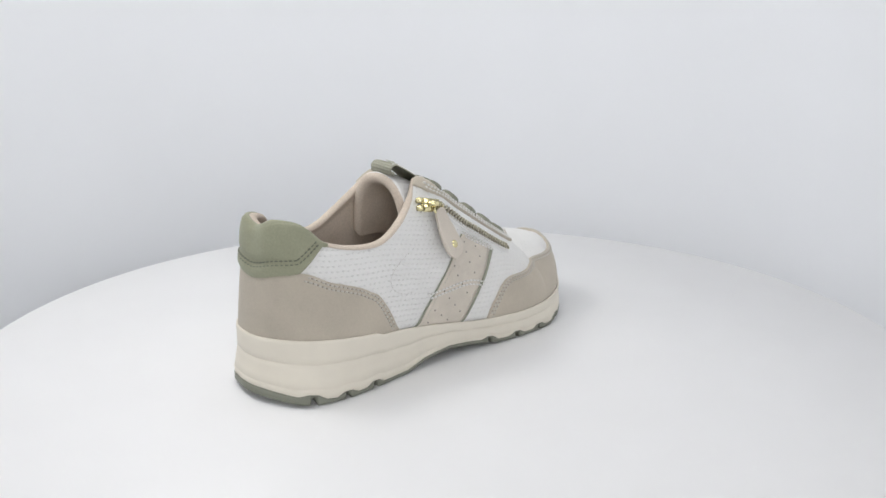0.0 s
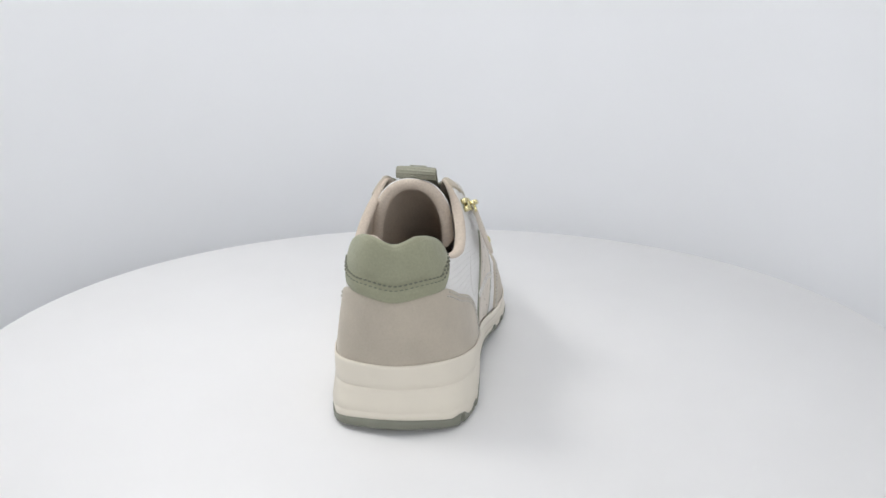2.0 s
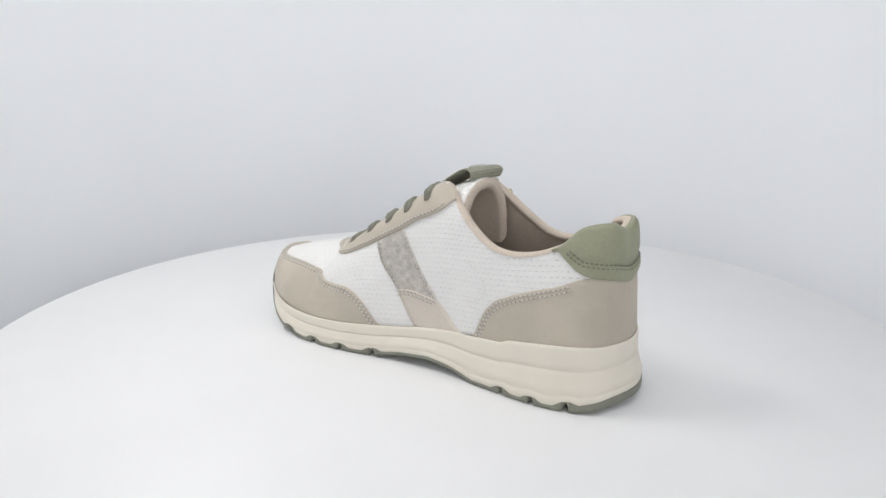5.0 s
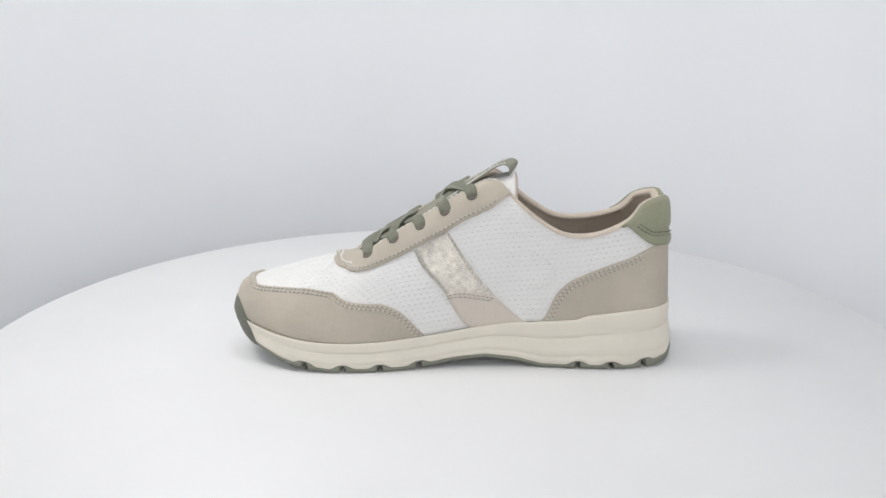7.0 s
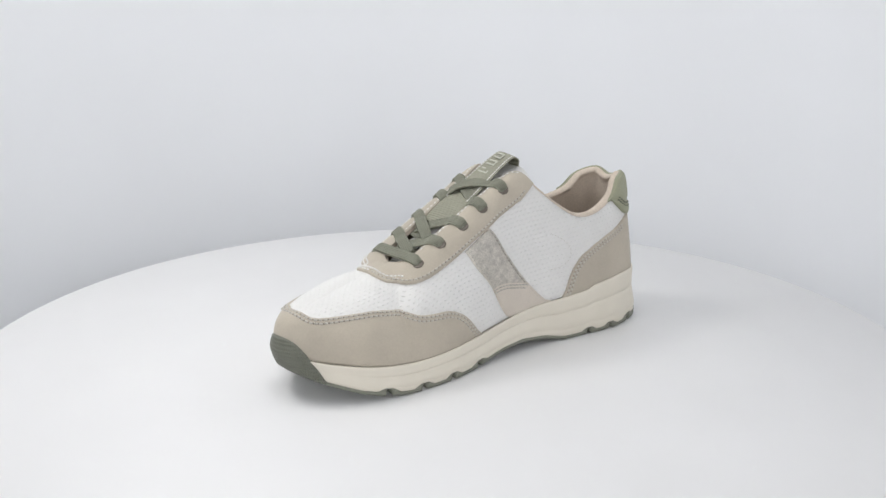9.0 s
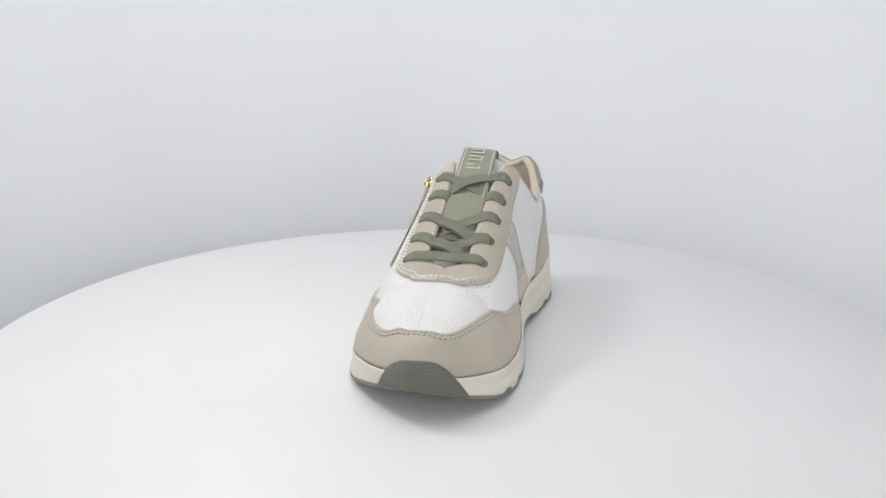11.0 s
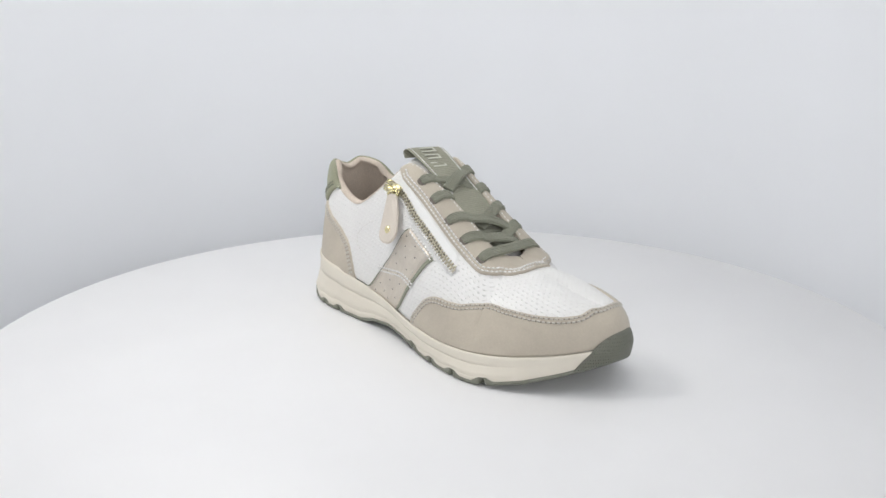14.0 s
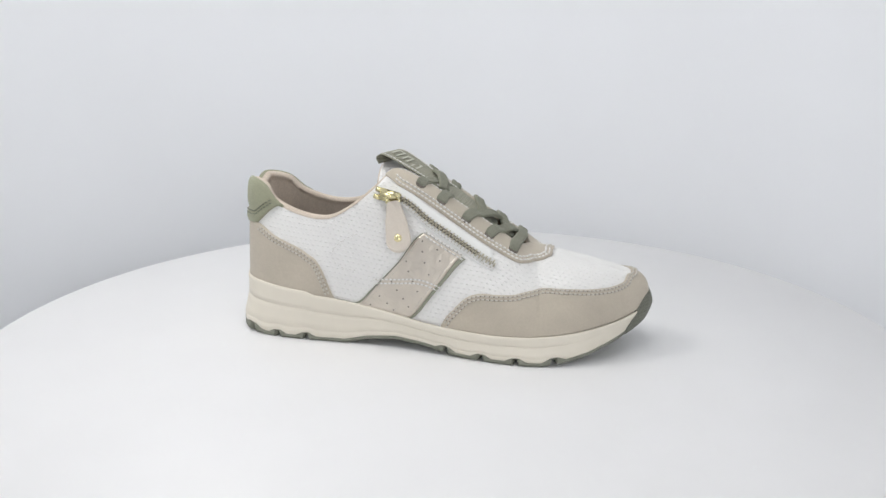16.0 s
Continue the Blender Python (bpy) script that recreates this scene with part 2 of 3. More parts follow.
def panel(name, lo, hi, mat, thick=1.1, nt=14, puff=0.0, label="", parent=None, sink=0.4, lip=0.0):
    """Piece of leather laid on the upper between two lines of (w, v), with turned-down edges."""
    ts = np.concatenate([[0, 0.0], np.linspace(0, 1, nt)[1:-1], [1.0, 1.0]])
    n = len(lo)
    ts[1], ts[-2] = 0.012, 0.988
    wv = lo[:, None, :] * (1 - ts[None, :, None]) + hi[:, None, :] * ts[None, :, None]
    W, V = wv[..., 0], np.clip(wv[..., 1], 0, 1)
    p, nn = upper(W, V), upper_normal(W, V)
    off = np.full(W.shape, thick)
    off += puff * (np.sin(np.pi * ts)[None, :] ** 0.6) * (np.sin(np.pi * np.linspace(0, 1, n))[:, None] ** 0.5)
    off += lip * (np.exp(-((ts - 0.09) / 0.06) ** 2) - 0.9 * np.exp(-((ts - 0.23) / 0.05) ** 2))[None, :] * np.sin(np.pi * np.linspace(0, 1, n))[:, None] ** 2
    off[:, 0] = off[:, -1] = -sink
    off[0, :] = off[-1, :] = -sink
    u = np.minimum(np.mod(W[:, -1], 2), 2 - np.mod(W[:, -1], 2))
    ridge = (u > GAP_END) & (u < 0.95) & (V[:, -1] > 0.99)
    off[ridge, -1] = thick
    nn[ridge, -1, 1] = 0
    q = p + nn * off[..., None]
    return mesh(name, q.reshape(-1, 3) * MM, grid_faces(n, len(ts), flip=False), mat, parent or sneaker, label, arc_uv(q))


def capsule_rows(paths, length, width, height, verts, faces):
    """Small rounded stitches, each a squat eight-sided bar, at (centre, along, normal)."""
    for c, t, nrm in paths:
        t = t / np.linalg.norm(t)
        nrm = nrm / np.linalg.norm(nrm)
        b = np.cross(nrm, t)
        k = len(verts)
        for a, ww, hh in ((-0.5, 0.35, 0.2), (-0.3, 1, 1), (0.3, 1, 1), (0.5, 0.35, 0.2)):
            o = c + t * a * length
            verts += [o - b * width / 2 * ww - nrm * 0.3, o - b * width / 4 * ww + nrm * height * hh,
                      o + b * width / 4 * ww + nrm * height * hh, o + b * width / 2 * ww - nrm * 0.3]
        for r in range(3):
            for j in range(3):
                a = k + r * 4 + j
                faces.append((a, a + 1, a + 5, a + 4))
        faces.append((k, k + 3, k + 2, k + 1))
        faces.append((k + 12, k + 13, k + 14, k + 15))


def stitches(wv, shifts, mat, lift=1.1, pitch=2.8, length=1.9, width=1.15, height=0.6, skip=0.0, parent=None, name="stitching"):
    """Rows of stitches along a line of (w, v), moved sideways by the given shifts in millimetres."""
    W, V = wv[:, 0], np.clip(wv[:, 1], 0, 1)
    p, nn = upper(W, V), upper_normal(W, V)
    t = np.gradient(p, axis=0)
    t /= np.linalg.norm(t, axis=1, keepdims=True) + 1e-9
    side = np.cross(t, nn)
    verts, faces, pv, pf = [], [], [], []
    for sh in shifts:
        q = p + side * sh + nn * lift
        d = np.concatenate([[0], np.cumsum(np.linalg.norm(np.diff(q, axis=0), axis=1))])
        at = np.arange(skip + pitch / 2, d[-1] - skip, pitch)
        c = np.stack([np.interp(at, d, q[:, k]) for k in range(3)], 1)
        tt = np.stack([np.interp(at, d, t[:, k]) for k in range(3)], 1)
        n2 = np.stack([np.interp(at, d, nn[:, k]) for k in range(3)], 1)
        capsule_rows([(c[i], tt[i] + np.random.normal(0, 0.04, 3), n2[i]) for i in range(len(at))], length, width, height, verts, faces)
        capsule_rows([((c[i] + c[i + 1]) / 2, tt[i], n2[i]) for i in range(len(at) - 1)], pitch - length + 0.3, width * 0.9, 0.1, pv, pf)
    # low bars between the stitches, coloured darker as the holes' shade
    if pv and mat is not THREAD_GREEN:
        mesh("needle_hole_shade", np.array(pv) * MM, pf, NEEDLE_HOLE_SHADE if mat is THREAD_GREY else THREAD_GREY, parent or sneaker)
    return mesh(name, np.array(verts) * MM, faces, mat, parent or sneaker)


def strip(name, path, width, thick, mat, parent, normals, label="", n=40, taper=None, ridges=0):
    """Flat band with rounded edges along a smooth path; normals: which way its face looks at each control point."""
    s = np.linspace(0, 1, n)
    c = smooth(path, s)
    if len(normals) > 1:
        pa = np.asarray(path, float)
        dd = np.concatenate([[0], np.cumsum(np.linalg.norm(np.diff(pa, axis=0), axis=1))])
        nr = np.stack([np.interp(s, dd / dd[-1], np.asarray(normals, float)[:, k]) for k in range(3)], 1)
    else:
        nr = np.repeat(np.asarray(normals, float), n, 0)
    t = np.gradient(c, axis=0)
    t /= np.linalg.norm(t, axis=1, keepdims=True) + 1e-9
    b = np.cross(nr, t)
    b /= np.linalg.norm(b, axis=1, keepdims=True) + 1e-9
    nr = np.cross(t, b)
    k = 26
    ang = np.linspace(0, 2 * math.pi, k, endpoint=False)
    ca, sa = np.cos(ang), np.sin(ang)
    ex = np.sign(ca) * np.abs(ca) ** 0.7 * width / 2
    ey = np.sign(sa) * np.abs(sa) ** 0.75 * thick / 2
    if ridges:
        ey = ey * (1 + 0.16 * np.cos(ex / width * 2 * math.pi * ridges))
    w = np.ones(n) if taper is None else taper(s)
    p = c[:, None] + b[:, None] * (ex[None, :, None] * w[:, None, None]) + nr[:, None] * ey[None, :, None]
    f = []
    for i in range(n - 1):
        for j in range(k):
            a, e = i * k + j, i * k + (j + 1) % k
            f.append((a, e, e + k, a + k))
    f += [tuple(range(k))[::-1], tuple((n - 1) * k + j for j in range(k))]
    uv = np.stack([np.repeat(np.linspace(0, 1, n)[:, None] * np.linalg.norm(np.diff(c, axis=0), axis=1).sum(), k, 1),
                   np.repeat(ex[None], n, 0)], -1).reshape(-1, 2) * MM
    return mesh(name, p.reshape(-1, 3) * MM, f, mat, parent, label, uv)


def wide(w0, w1, n=160):
    return np.linspace(w0, w1, n)


def along(w, v):
    return np.stack([w, np.broadcast_to(v, w.shape)], 1)


CAP_TOP = ((0.584, 0), (0.599, 0.066), (0.62, 0.159), (0.639, 0.225), (0.658, 0.273), (0.685, 0.313), (0.713, 0.366), (0.731, 0.42), (0.748, 0.465),
           (0.78, 0.478), (0.858, 0.495), (0.893, 0.505), (0.915, 0.55), (0.937, 0.655), (0.955, 0.735), (0.9725, 0.81), (0.985, 0.855), (1.0, 0.87), (1.0125, 0.85), (1.0225, 0.81), (1.038, 0.735), (1.06, 0.655),
           (1.083, 0.505), (1.109, 0.44), (1.148, 0.411), (1.209, 0.428), (1.251, 0.45), (1.277, 0.412), (1.3, 0.35), (1.326, 0.31),
           (1.353, 0.282), (1.373, 0.242), (1.4, 0.153), (1.426, 0.044), (1.432, 0))
COUNTER_TOP = ((-0.335, 0), (-0.32, 0.235), (-0.304, 0.387), (-0.277, 0.473), (-0.22, 0.53), (-0.148, 0.53), (-0.078, 0.515), (0, 0.5), (0.099, 0.52),
               (0.17, 0.526), (0.23, 0.53), (0.282, 0.479), (0.31, 0.402), (0.326, 0.28), (0.336, 0.1), (0.343, 0))
TAB_LOW = ((-0.214, 1), (-0.2, 0.895), (-0.165, 0.695), (-0.118, 0.52), (-0.06, 0.492), (0, 0.487), (0.05, 0.49), (0.1, 0.51), (0.14, 0.565), (0.178, 0.73),
           (0.207, 0.925), (0.216, 1))
STAY_LEFT = ((0.484, 0.96), (0.488, 0.835), (0.519, 0.625), (0.573, 0.565), (0.618, 0.556), (0.66, 0.553), (0.698, 0.577), (0.723, 0.636),
             (0.747, 0.7), (0.777, 0.79), (0.797, 0.9), (0.807, 1))
STAY_RIGHT = ((1.193, 1), (1.203, 0.88), (1.224, 0.785), (1.246, 0.728), (1.268, 0.677), (1.289, 0.628), (1.322, 0.618), (1.362, 0.632), (1.406, 0.66),
              (1.467, 0.715), (1.489, 0.835), (1.496, 0.95))
STRIPE_L_FRONT = ((0.636, 0.545), (0.607, 0.392), (0.549, 0.21), (0.494, 0.0))
STRIPE_L_REAR = ((0.587, 0.565), (0.525, 0.392), (0.466, 0.285), (0.405, 0.168), (0.364, 0.0))
STRIPE_R_FRONT = ((1.374, 0.445), (1.414, 0.297), (1.458, 0.165), (1.51, 0.0))
STRIPE_R_REAR = ((1.446, 0.474), (1.5, 0.383), (1.547, 0.3), (1.587, 0.19), (1.622, 0.0))
ZIP_LINE = ((1.497, 0.698), (1.439, 0.569), (1.385, 0.536), (1.345, 0.51), (1.323, 0.503))
ZIP_LOW = ((1.51, 0.66), (1.445, 0.514), (1.389, 0.48), (1.338, 0.448), (1.326, 0.456))
ZIP_TOP = ((1.483, 0.78), (1.432, 0.66), (1.378, 0.63), (1.338, 0.612), (1.321, 0.60))


def build_upper():
    ws, vs = np.linspace(0, 2, 300, endpoint=False), np.linspace(0, 1, 44)
    W, V = np.meshgrid(ws, vs, indexing="ij")
    p = upper(W, V)
    uv = arc_uv(p).reshape(300, 44, 2)
    u = np.minimum(ws, 2 - ws)
    k = np.clip((u - 0.6) / 0.22, 0, 1)
    k = k * k * (3 - 2 * k)
    uv[..., 1] += (k * (0.09 - uv[:, -1, 1]))[:, None]
    mesh("leather_upper", p.reshape(-1, 3) * MM, grid_faces(300, 44, True), WHITE, sneaker, "white perforated leather", uv.reshape(-1, 2))
    me = bpy.data.objects["leather_upper"].data
    bm = bmesh.new()
    bm.from_mesh(me)
    bmesh.ops.remove_doubles(bm, verts=bm.verts[:], dist=2e-5)
    bm.to_mesh(me)
    bm.free()


def build_lining():
    n = 300
    ws = np.linspace(0, 2, n, endpoint=False)
    u = np.minimum(ws, 2 - ws)
    depth = np.interp(u, (0, 0.45, 0.52, 0.6, 1), (5.5, 5.5, 2.2, 1.6, 1.6))
    top = upper(ws, np.ones(n))
    nn = upper_normal(ws, np.full(n, 0.9))
    side = nn * np.array((1, 1, 0.0))
    side /= np.linalg.norm(side, axis=1, keepdims=True)
    rows = []
    for a in np.linspace(0, math.pi, 9):
        k = depth / 2
        rows.append(top + side * (0.7 * (1 - a / math.pi)) [..., None] - side * (k * (1 - math.cos(a)))[:, None]
                    + np.array((0, 0, 1.0)) * (math.sin(a) * np.minimum(k, 2.2) - 0.8)[:, None])
    rim = np.stack(rows, 1)
    mesh("collar_rim", rim.reshape(-1, 3) * MM, grid_faces(n, 9, True), LINING, sneaker, "padded beige textile collar edge")
    vs = np.linspace(0.97, 0.0, 20)
    inner = []
    for v in vs:
        p = upper(ws, np.full(n, v))
        m = upper_normal(ws, np.full(n, v)) * np.array((1, 1, 0.35))
        m /= np.linalg.norm(m, axis=1, keepdims=True)
        inner.append(p - m * (depth if v > 0.9 else np.maximum(depth * 0.8, 1.6))[:, None] - np.array((0, 0, 0.8)))
    q = np.stack([rim[:, -1]] + inner, 1)
    mesh("lining", q.reshape(-1, 3) * MM, grid_faces(n, 21, True, True), LINING, sneaker)
    base = ring(LOW, ws)
    mid = np.array((135.0, 1.0, 0.0))
    rings = []
    for f in (0.985, 0.8, 0.5, 0.2, 0.01):
        r = mid + (base - mid) * np.array((f, f, 1))
        r[:, 2] = np.interp(r[:, 0], (0, 60, 120, 180, 270), (41, 38, 31, 24, 24)) - 1.5 * (1 - f)
        rings.append(r)
    r = np.stack(rings, 1)
    mesh("insole", r.reshape(-1, 3) * MM, grid_faces(n, 5, True), FOOTBED_SHADED, sneaker)


def build_panels():
    w = wide(0.584, 1.432, 260)
    top = along(w, height_line(CAP_TOP, w))
    cap = panel("toe_cap", along(w, 0.0), top, NUBUCK, 1.3, 16, label="beige nubuck toe cap")
    stitches(top, (-1.5, -3.6), THREAD_GREY, 1.3, parent=cap, skip=2)
    w = wide(-0.335, 0.343, 220)
    top = along(w, height_line(COUNTER_TOP, w))
    counter = panel("heel_counter", along(w, 0.0), top, NUBUCK, 1.3, 16, label="beige nubuck heel counter")
    for a, b in ((2, 66), (160, 218)):
        stitches(top[a:b], (-1.8, -4.0), THREAD_GREY, 1.3, parent=counter)
    w = wide(-0.214, 0.216, 160)
    low = along(w, height_line(TAB_LOW, w))
    tab = panel("heel_tab", low, along(w, 1.0), GREEN, 1.5, 34, puff=1.5, lip=1.1, label="padded sage green heel tab")
    # rolled upper edge of the tab
    c = upper(w, np.ones(160))
    nn = upper_normal(w, np.full(160, 0.9)) * np.array((1, 1, 0))
    nn /= np.linalg.norm(nn, axis=1, keepdims=True)
    fade = np.sin(np.pi * np.linspace(0, 1, 160)) ** 0.4
    rows = [c + nn * (x * (0.25 + 0.75 * fade))[:, None] + np.array((0, 0, z)) * fade[:, None] for x, z in ((2.2, -4), (2.6, -1.8), (2.1, 0.4), (0.9, 1.9), (-0.4, 2.2), (-1.4, 1.6), (-1.8, 0.6))]
    r = np.stack(rows, 1)
    mesh("tab_edge", r.reshape(-1, 3) * MM, grid_faces(160, 7), GREEN, tab)
    seam = low.copy()
    seam[:, 1] += 0.05 * (1 - (seam[:, 0] / 0.216) ** 2)
    for sh in (2.4, 4.5):
        stitches(seam[12:-12], (sh,), THREAD_GREEN, 2.4, parent=tab, pitch=2.6, length=1.8, width=0.75)
    for name, knots in (("eyestay", STAY_LEFT), ("eyestay", STAY_RIGHT)):
        w = wide(knots[0][0], knots[-1][0], 150)
        low = along(w, height_line(knots, w))
        stay = panel(name, low, along(w, 1.0), NUBUCK, 1.3, 14, label="beige nubuck lace stay")
        left = knots is STAY_LEFT
        stitches(low[3:] if left else low[:-3], (2.2,) if left else (2.0, 4.4), THREAD_GREY if left else THREAD_WHITE, 1.3, parent=stay)
        inner = along(w, 1.0)
        keep = slice(20, 105) if left else slice(52, 132)
        stitches(inner[keep], (-2.0,), THREAD_WHITE, 1.3, parent=stay, pitch=3.2, length=1.5, width=0.7, height=0.35)
        front = low.copy()
        a = slice(116, 150) if left else slice(0, 36)
        stitches(front[a], (4.6,), THREAD_WHITE, 1.3, parent=stay, pitch=2.4)
    s = np.linspace(0, 1, 90)
    f, r = smooth(STRIPE_L_FRONT, s), smooth(STRIPE_L_REAR, s)
    cut = 52
    strip_top = panel("side_stripe", f[:cut + 6], r[:cut + 6], METALLIC, 0.7, 10, label="crinkled metallic champagne leather stripe")
    low = panel("side_stripe", f[cut:], r[cut:], NUBUCK_PALE, 1.3, 10, label="pale beige leather stripe")
    t = np.linspace(0, 1, 30)[:, None]
    seam = f[cut] * (1 - t) + r[cut] * t
    stitches(seam, (1.6, 3.6), THREAD_GREY, 1.3, parent=low)
    stitches(f[:cut], (-1.6,), THREAD_GREY, 0.7, parent=strip_top, length=1.5, width=0.5)
    stitches(r[2:], (1.6,), THREAD_GREY, 0.9, parent=strip_top, length=1.5, width=0.5)
    f, r = smooth(STRIPE_R_FRONT, s), smooth(STRIPE_R_REAR, s)
    stripe = panel("side_stripe", f, r, PEARL, 1.1, 14, label="pearly perforated leather stripe")
    for e, o in ((f, 1), (r, -1)):
        q = e.copy()
        q[:, 0] -= 0.0055 * o
        q[:, 1] -= 0.004
        panel("stripe_edging", q, e, GREEN_PLAIN, 1.0, 5, parent=stripe, label="thin sage green edging")
    stitches(np.stack([f[0] * (1 - k) + r[0] * k for k in np.linspace(-0.05, 1.0, 30)]), (-1.5, 0.8), THREAD_WHITE, 1.2, parent=stripe)
    stitches(np.stack([f[44] * (1 - k) + r[44] * k for k in np.linspace(-0.1, 1.12, 30)]), (-1.2, 1.2), THREAD_WHITE, 1.2, parent=stripe)
    stitches(f[3:-2], (2.4,), NUBUCK_PALE, 1.1, parent=stripe, length=1.4, width=0.5, height=0.25)
    stitches(r[3:-2], (-2.4,), NUBUCK_PALE, 1.1, parent=stripe, length=1.4, width=0.5, height=0.25)
    # half-round line of a reinforcement pressed through the leather, on both sides
    for w0, sign in ((0.385, 1), (1.612, -1)):
        a = np.linspace(radians(75), radians(270), 40)
        arc = np.stack([w0 + sign * 0.055 * np.cos(a), 0.47 + 0.13 * np.sin(a)], 1)
        stitches(arc, (0.0,), THREAD_WHITE, 0.05, length=2.2, width=0.6, height=0.2)
    # punched holes of the stripe, flat discs painted dark for the shade inside
    verts, faces = [], []
    for i, row in enumerate(range(8, 86, 9)):
        for k in ((0.22, 0.62) if i % 2 else (0.42, 0.82)):
            g = f[row] * (1 - k) + r[row] * k
            c = upper(g[0], g[1]) + upper_normal(g[0], g[1]) * 1.13
            nn = upper_normal(g[0], g[1])
            tx = np.cross(nn, (0, 0, 1.0))
            tx /= np.linalg.norm(tx)
            ty = np.cross(nn, tx)
            m = len(verts)
            verts += [c + (tx * math.cos(a) + ty * math.sin(a)) * 0.55 for a in np.linspace(0, 2 * math.pi, 8, endpoint=False)]
            faces.append(tuple(range(m, m + 8)))
    mesh("hole_shade", np.array(verts) * MM, faces, HOLE_SHADE, stripe)


def build_zip():
    s = np.linspace(0, 1, 80)
    tape = panel("zip_tape", smooth(ZIP_LOW, s), smooth(ZIP_TOP, s), TAPE, 0.7, 10, label="smooth white zip tape")
    stitches(smooth(ZIP_LOW, s)[3:], (-1.6,), THREAD_WHITE, 0.9, parent=tape, pitch=2.4)
    wv = smooth(ZIP_LINE, np.linspace(0, 1, 200))
    p, nn = upper(wv[:, 0], wv[:, 1]), upper_normal(wv[:, 0], wv[:, 1])
    t = np.gradient(p, axis=0)
    t /= np.linalg.norm(t, axis=1, keepdims=True)
    b = np.cross(nn, t)
    d = np.concatenate([[0], np.cumsum(np.linalg.norm(np.diff(p, axis=0), axis=1))])
    verts, faces = [], []
    at = np.arange(2, d[-1], 1.25)
    for i, x in enumerate(at):
        k = int(np.searchsorted(d, x))
        o = 1 if i % 2 else -1
        c = p[k] + nn[k] * 1.0 + b[k] * o * 0.85
        m = len(verts)
        for a in (-0.4, 0.4):
            for y, z in ((-1.35, -0.2), (-1.35, 0.6), (-0.8, 1.0), (0.8, 1.0), (1.35, 0.6), (1.35, -0.2)):
                verts.append(c + t[k] * a + b[k] * y + nn[k] * z)
        faces += [tuple(m + j for j in range(6))[::-1], tuple(m + 6 + j for j in range(6))]
        faces += [(m + j, m + (j + 1) % 6, m + 6 + (j + 1) % 6, m + 6 + j) for j in range(6)]
    mesh("zip_teeth", np.array(verts) * MM, faces, BRASS_OLD, tape, "dull brass zip teeth", smooth=False)
    # dark band laid under the teeth, painted as the shade in the slit
    strip("zip_slit_shade", p[::20] + nn[::20] * 0.85, 2.6, 0.5, HOLE_SHADE, tape, nn[::20], n=40)
    # slider
    a = upper(1.503, 0.71)
    na = upper_normal(1.503, 0.71)
    ta = -(upper(1.46, 0.62) - upper(1.51, 0.725))
    ta /= np.linalg.norm(ta)
    ba = np.cross(na, ta)

    def block(name, parts, parent, mat, label=""):
        bm = bmesh.new()
        for c, (lx, ly, lz) in parts:
            m = Matrix.Translation(Vector(c) * MM) @ Matrix((ta, ba, na)).transposed().to_4x4() @ Matrix.Diagonal((lx * MM, ly * MM, lz * MM, 1))
            bmesh.ops.create_cube(bm, size=1, matrix=m)
        bmesh.ops.bevel(bm, geom=bm.edges[:], offset=0.35 * MM, segments=2, affect="EDGES")
        me = bpy.data.meshes.new(name)
        bm.to_mesh(me)
        bm.free()
        me.shade_smooth()
        me.materials.append(mat)
        ob = new(name, me)
        ob.parent = parent
        if label:
            ob["label"] = label
        return ob

    slider = block("zip_slider", [(a + na * 2.6 + ta * 1.5, (13.0, 7.6, 1.8)), (a + na * 0.2 + ta * 1.5, (12.0, 7.4, 1.4)), (a + na * 5.0 - ta * 2.5, (2.0, 2.8, 3.8)),
                                  (a + na * 5.0 + ta * 4.5, (2.0, 2.8, 3.8)), (a + na * 6.9 + ta * 1, (9.0, 2.8, 1.8)),
                                  (a + na * 1.4 + ta * 9.4 + ba * 2.4, (4.6, 3.0, 3.6)), (a + na * 1.4 + ta * 9.4 - ba * 2.4, (4.6, 3.0, 3.6))], sneaker, BRASS, "shiny brass zip slider")
    # loop between slider and pull
    riv = np.array((117.2, -40.6, 72.6))
    start = a + na * 5.0 - ta * 1.0
    down = riv - start
    dn = down / np.linalg.norm(down)
    face = np.cross(dn, np.cross(np.array((0.1, -1.0, 0.28)), dn))
    face /= np.linalg.norm(face)
    wide_dir = np.cross(face, dn)
    pts = [start + dn * (0.0 + 2.6 * (1 - math.cos(q))) + wide_dir * 4.0 * math.sin(q) for q in np.linspace(0, 2 * math.pi, 13)]
    strip("pull_ring", pts, 1.5, 1.5, BRASS, slider, [face], n=48)
    # leather pull with a rounded end
    L = np.linalg.norm(down)
    outline = []
    for q in np.linspace(-math.pi / 2, math.pi / 2, 15):
        outline.append((L + 1.0 + 8.0 * math.cos(q), 7.8 * math.sin(q)))
    for x, y in ((L * 0.6, 6.7), (L * 0.35, 5.2), (L * 0.12, 3.9)):
        outline.append((x, y))
    outline.append((L * 0.1, 0))
    for x, y in ((L * 0.12, -3.9), (L * 0.35, -5.2), (L * 0.6, -6.7)):
        outline.append((x, y))
    n = len(outline)
    o2 = np.array(outline)
    cen = np.array((L * 0.7, 0))
    lay = []
    for inset, z in ((0.6, -1.1), (0.0, -0.7), (0.0, 0.7), (0.6, 1.1)):
        q = cen + (o2 - cen) * (1 - inset / 8)
        bend = -1.2 * np.sin(np.clip(q[:, 0] / L, 0, 1.2) * 2.4)
        lay.append(start + dn * q[:, :1] + wide_dir * q[:, 1:2] + face * (z + bend + 0.3)[:, None])
    v = np.concatenate(lay)
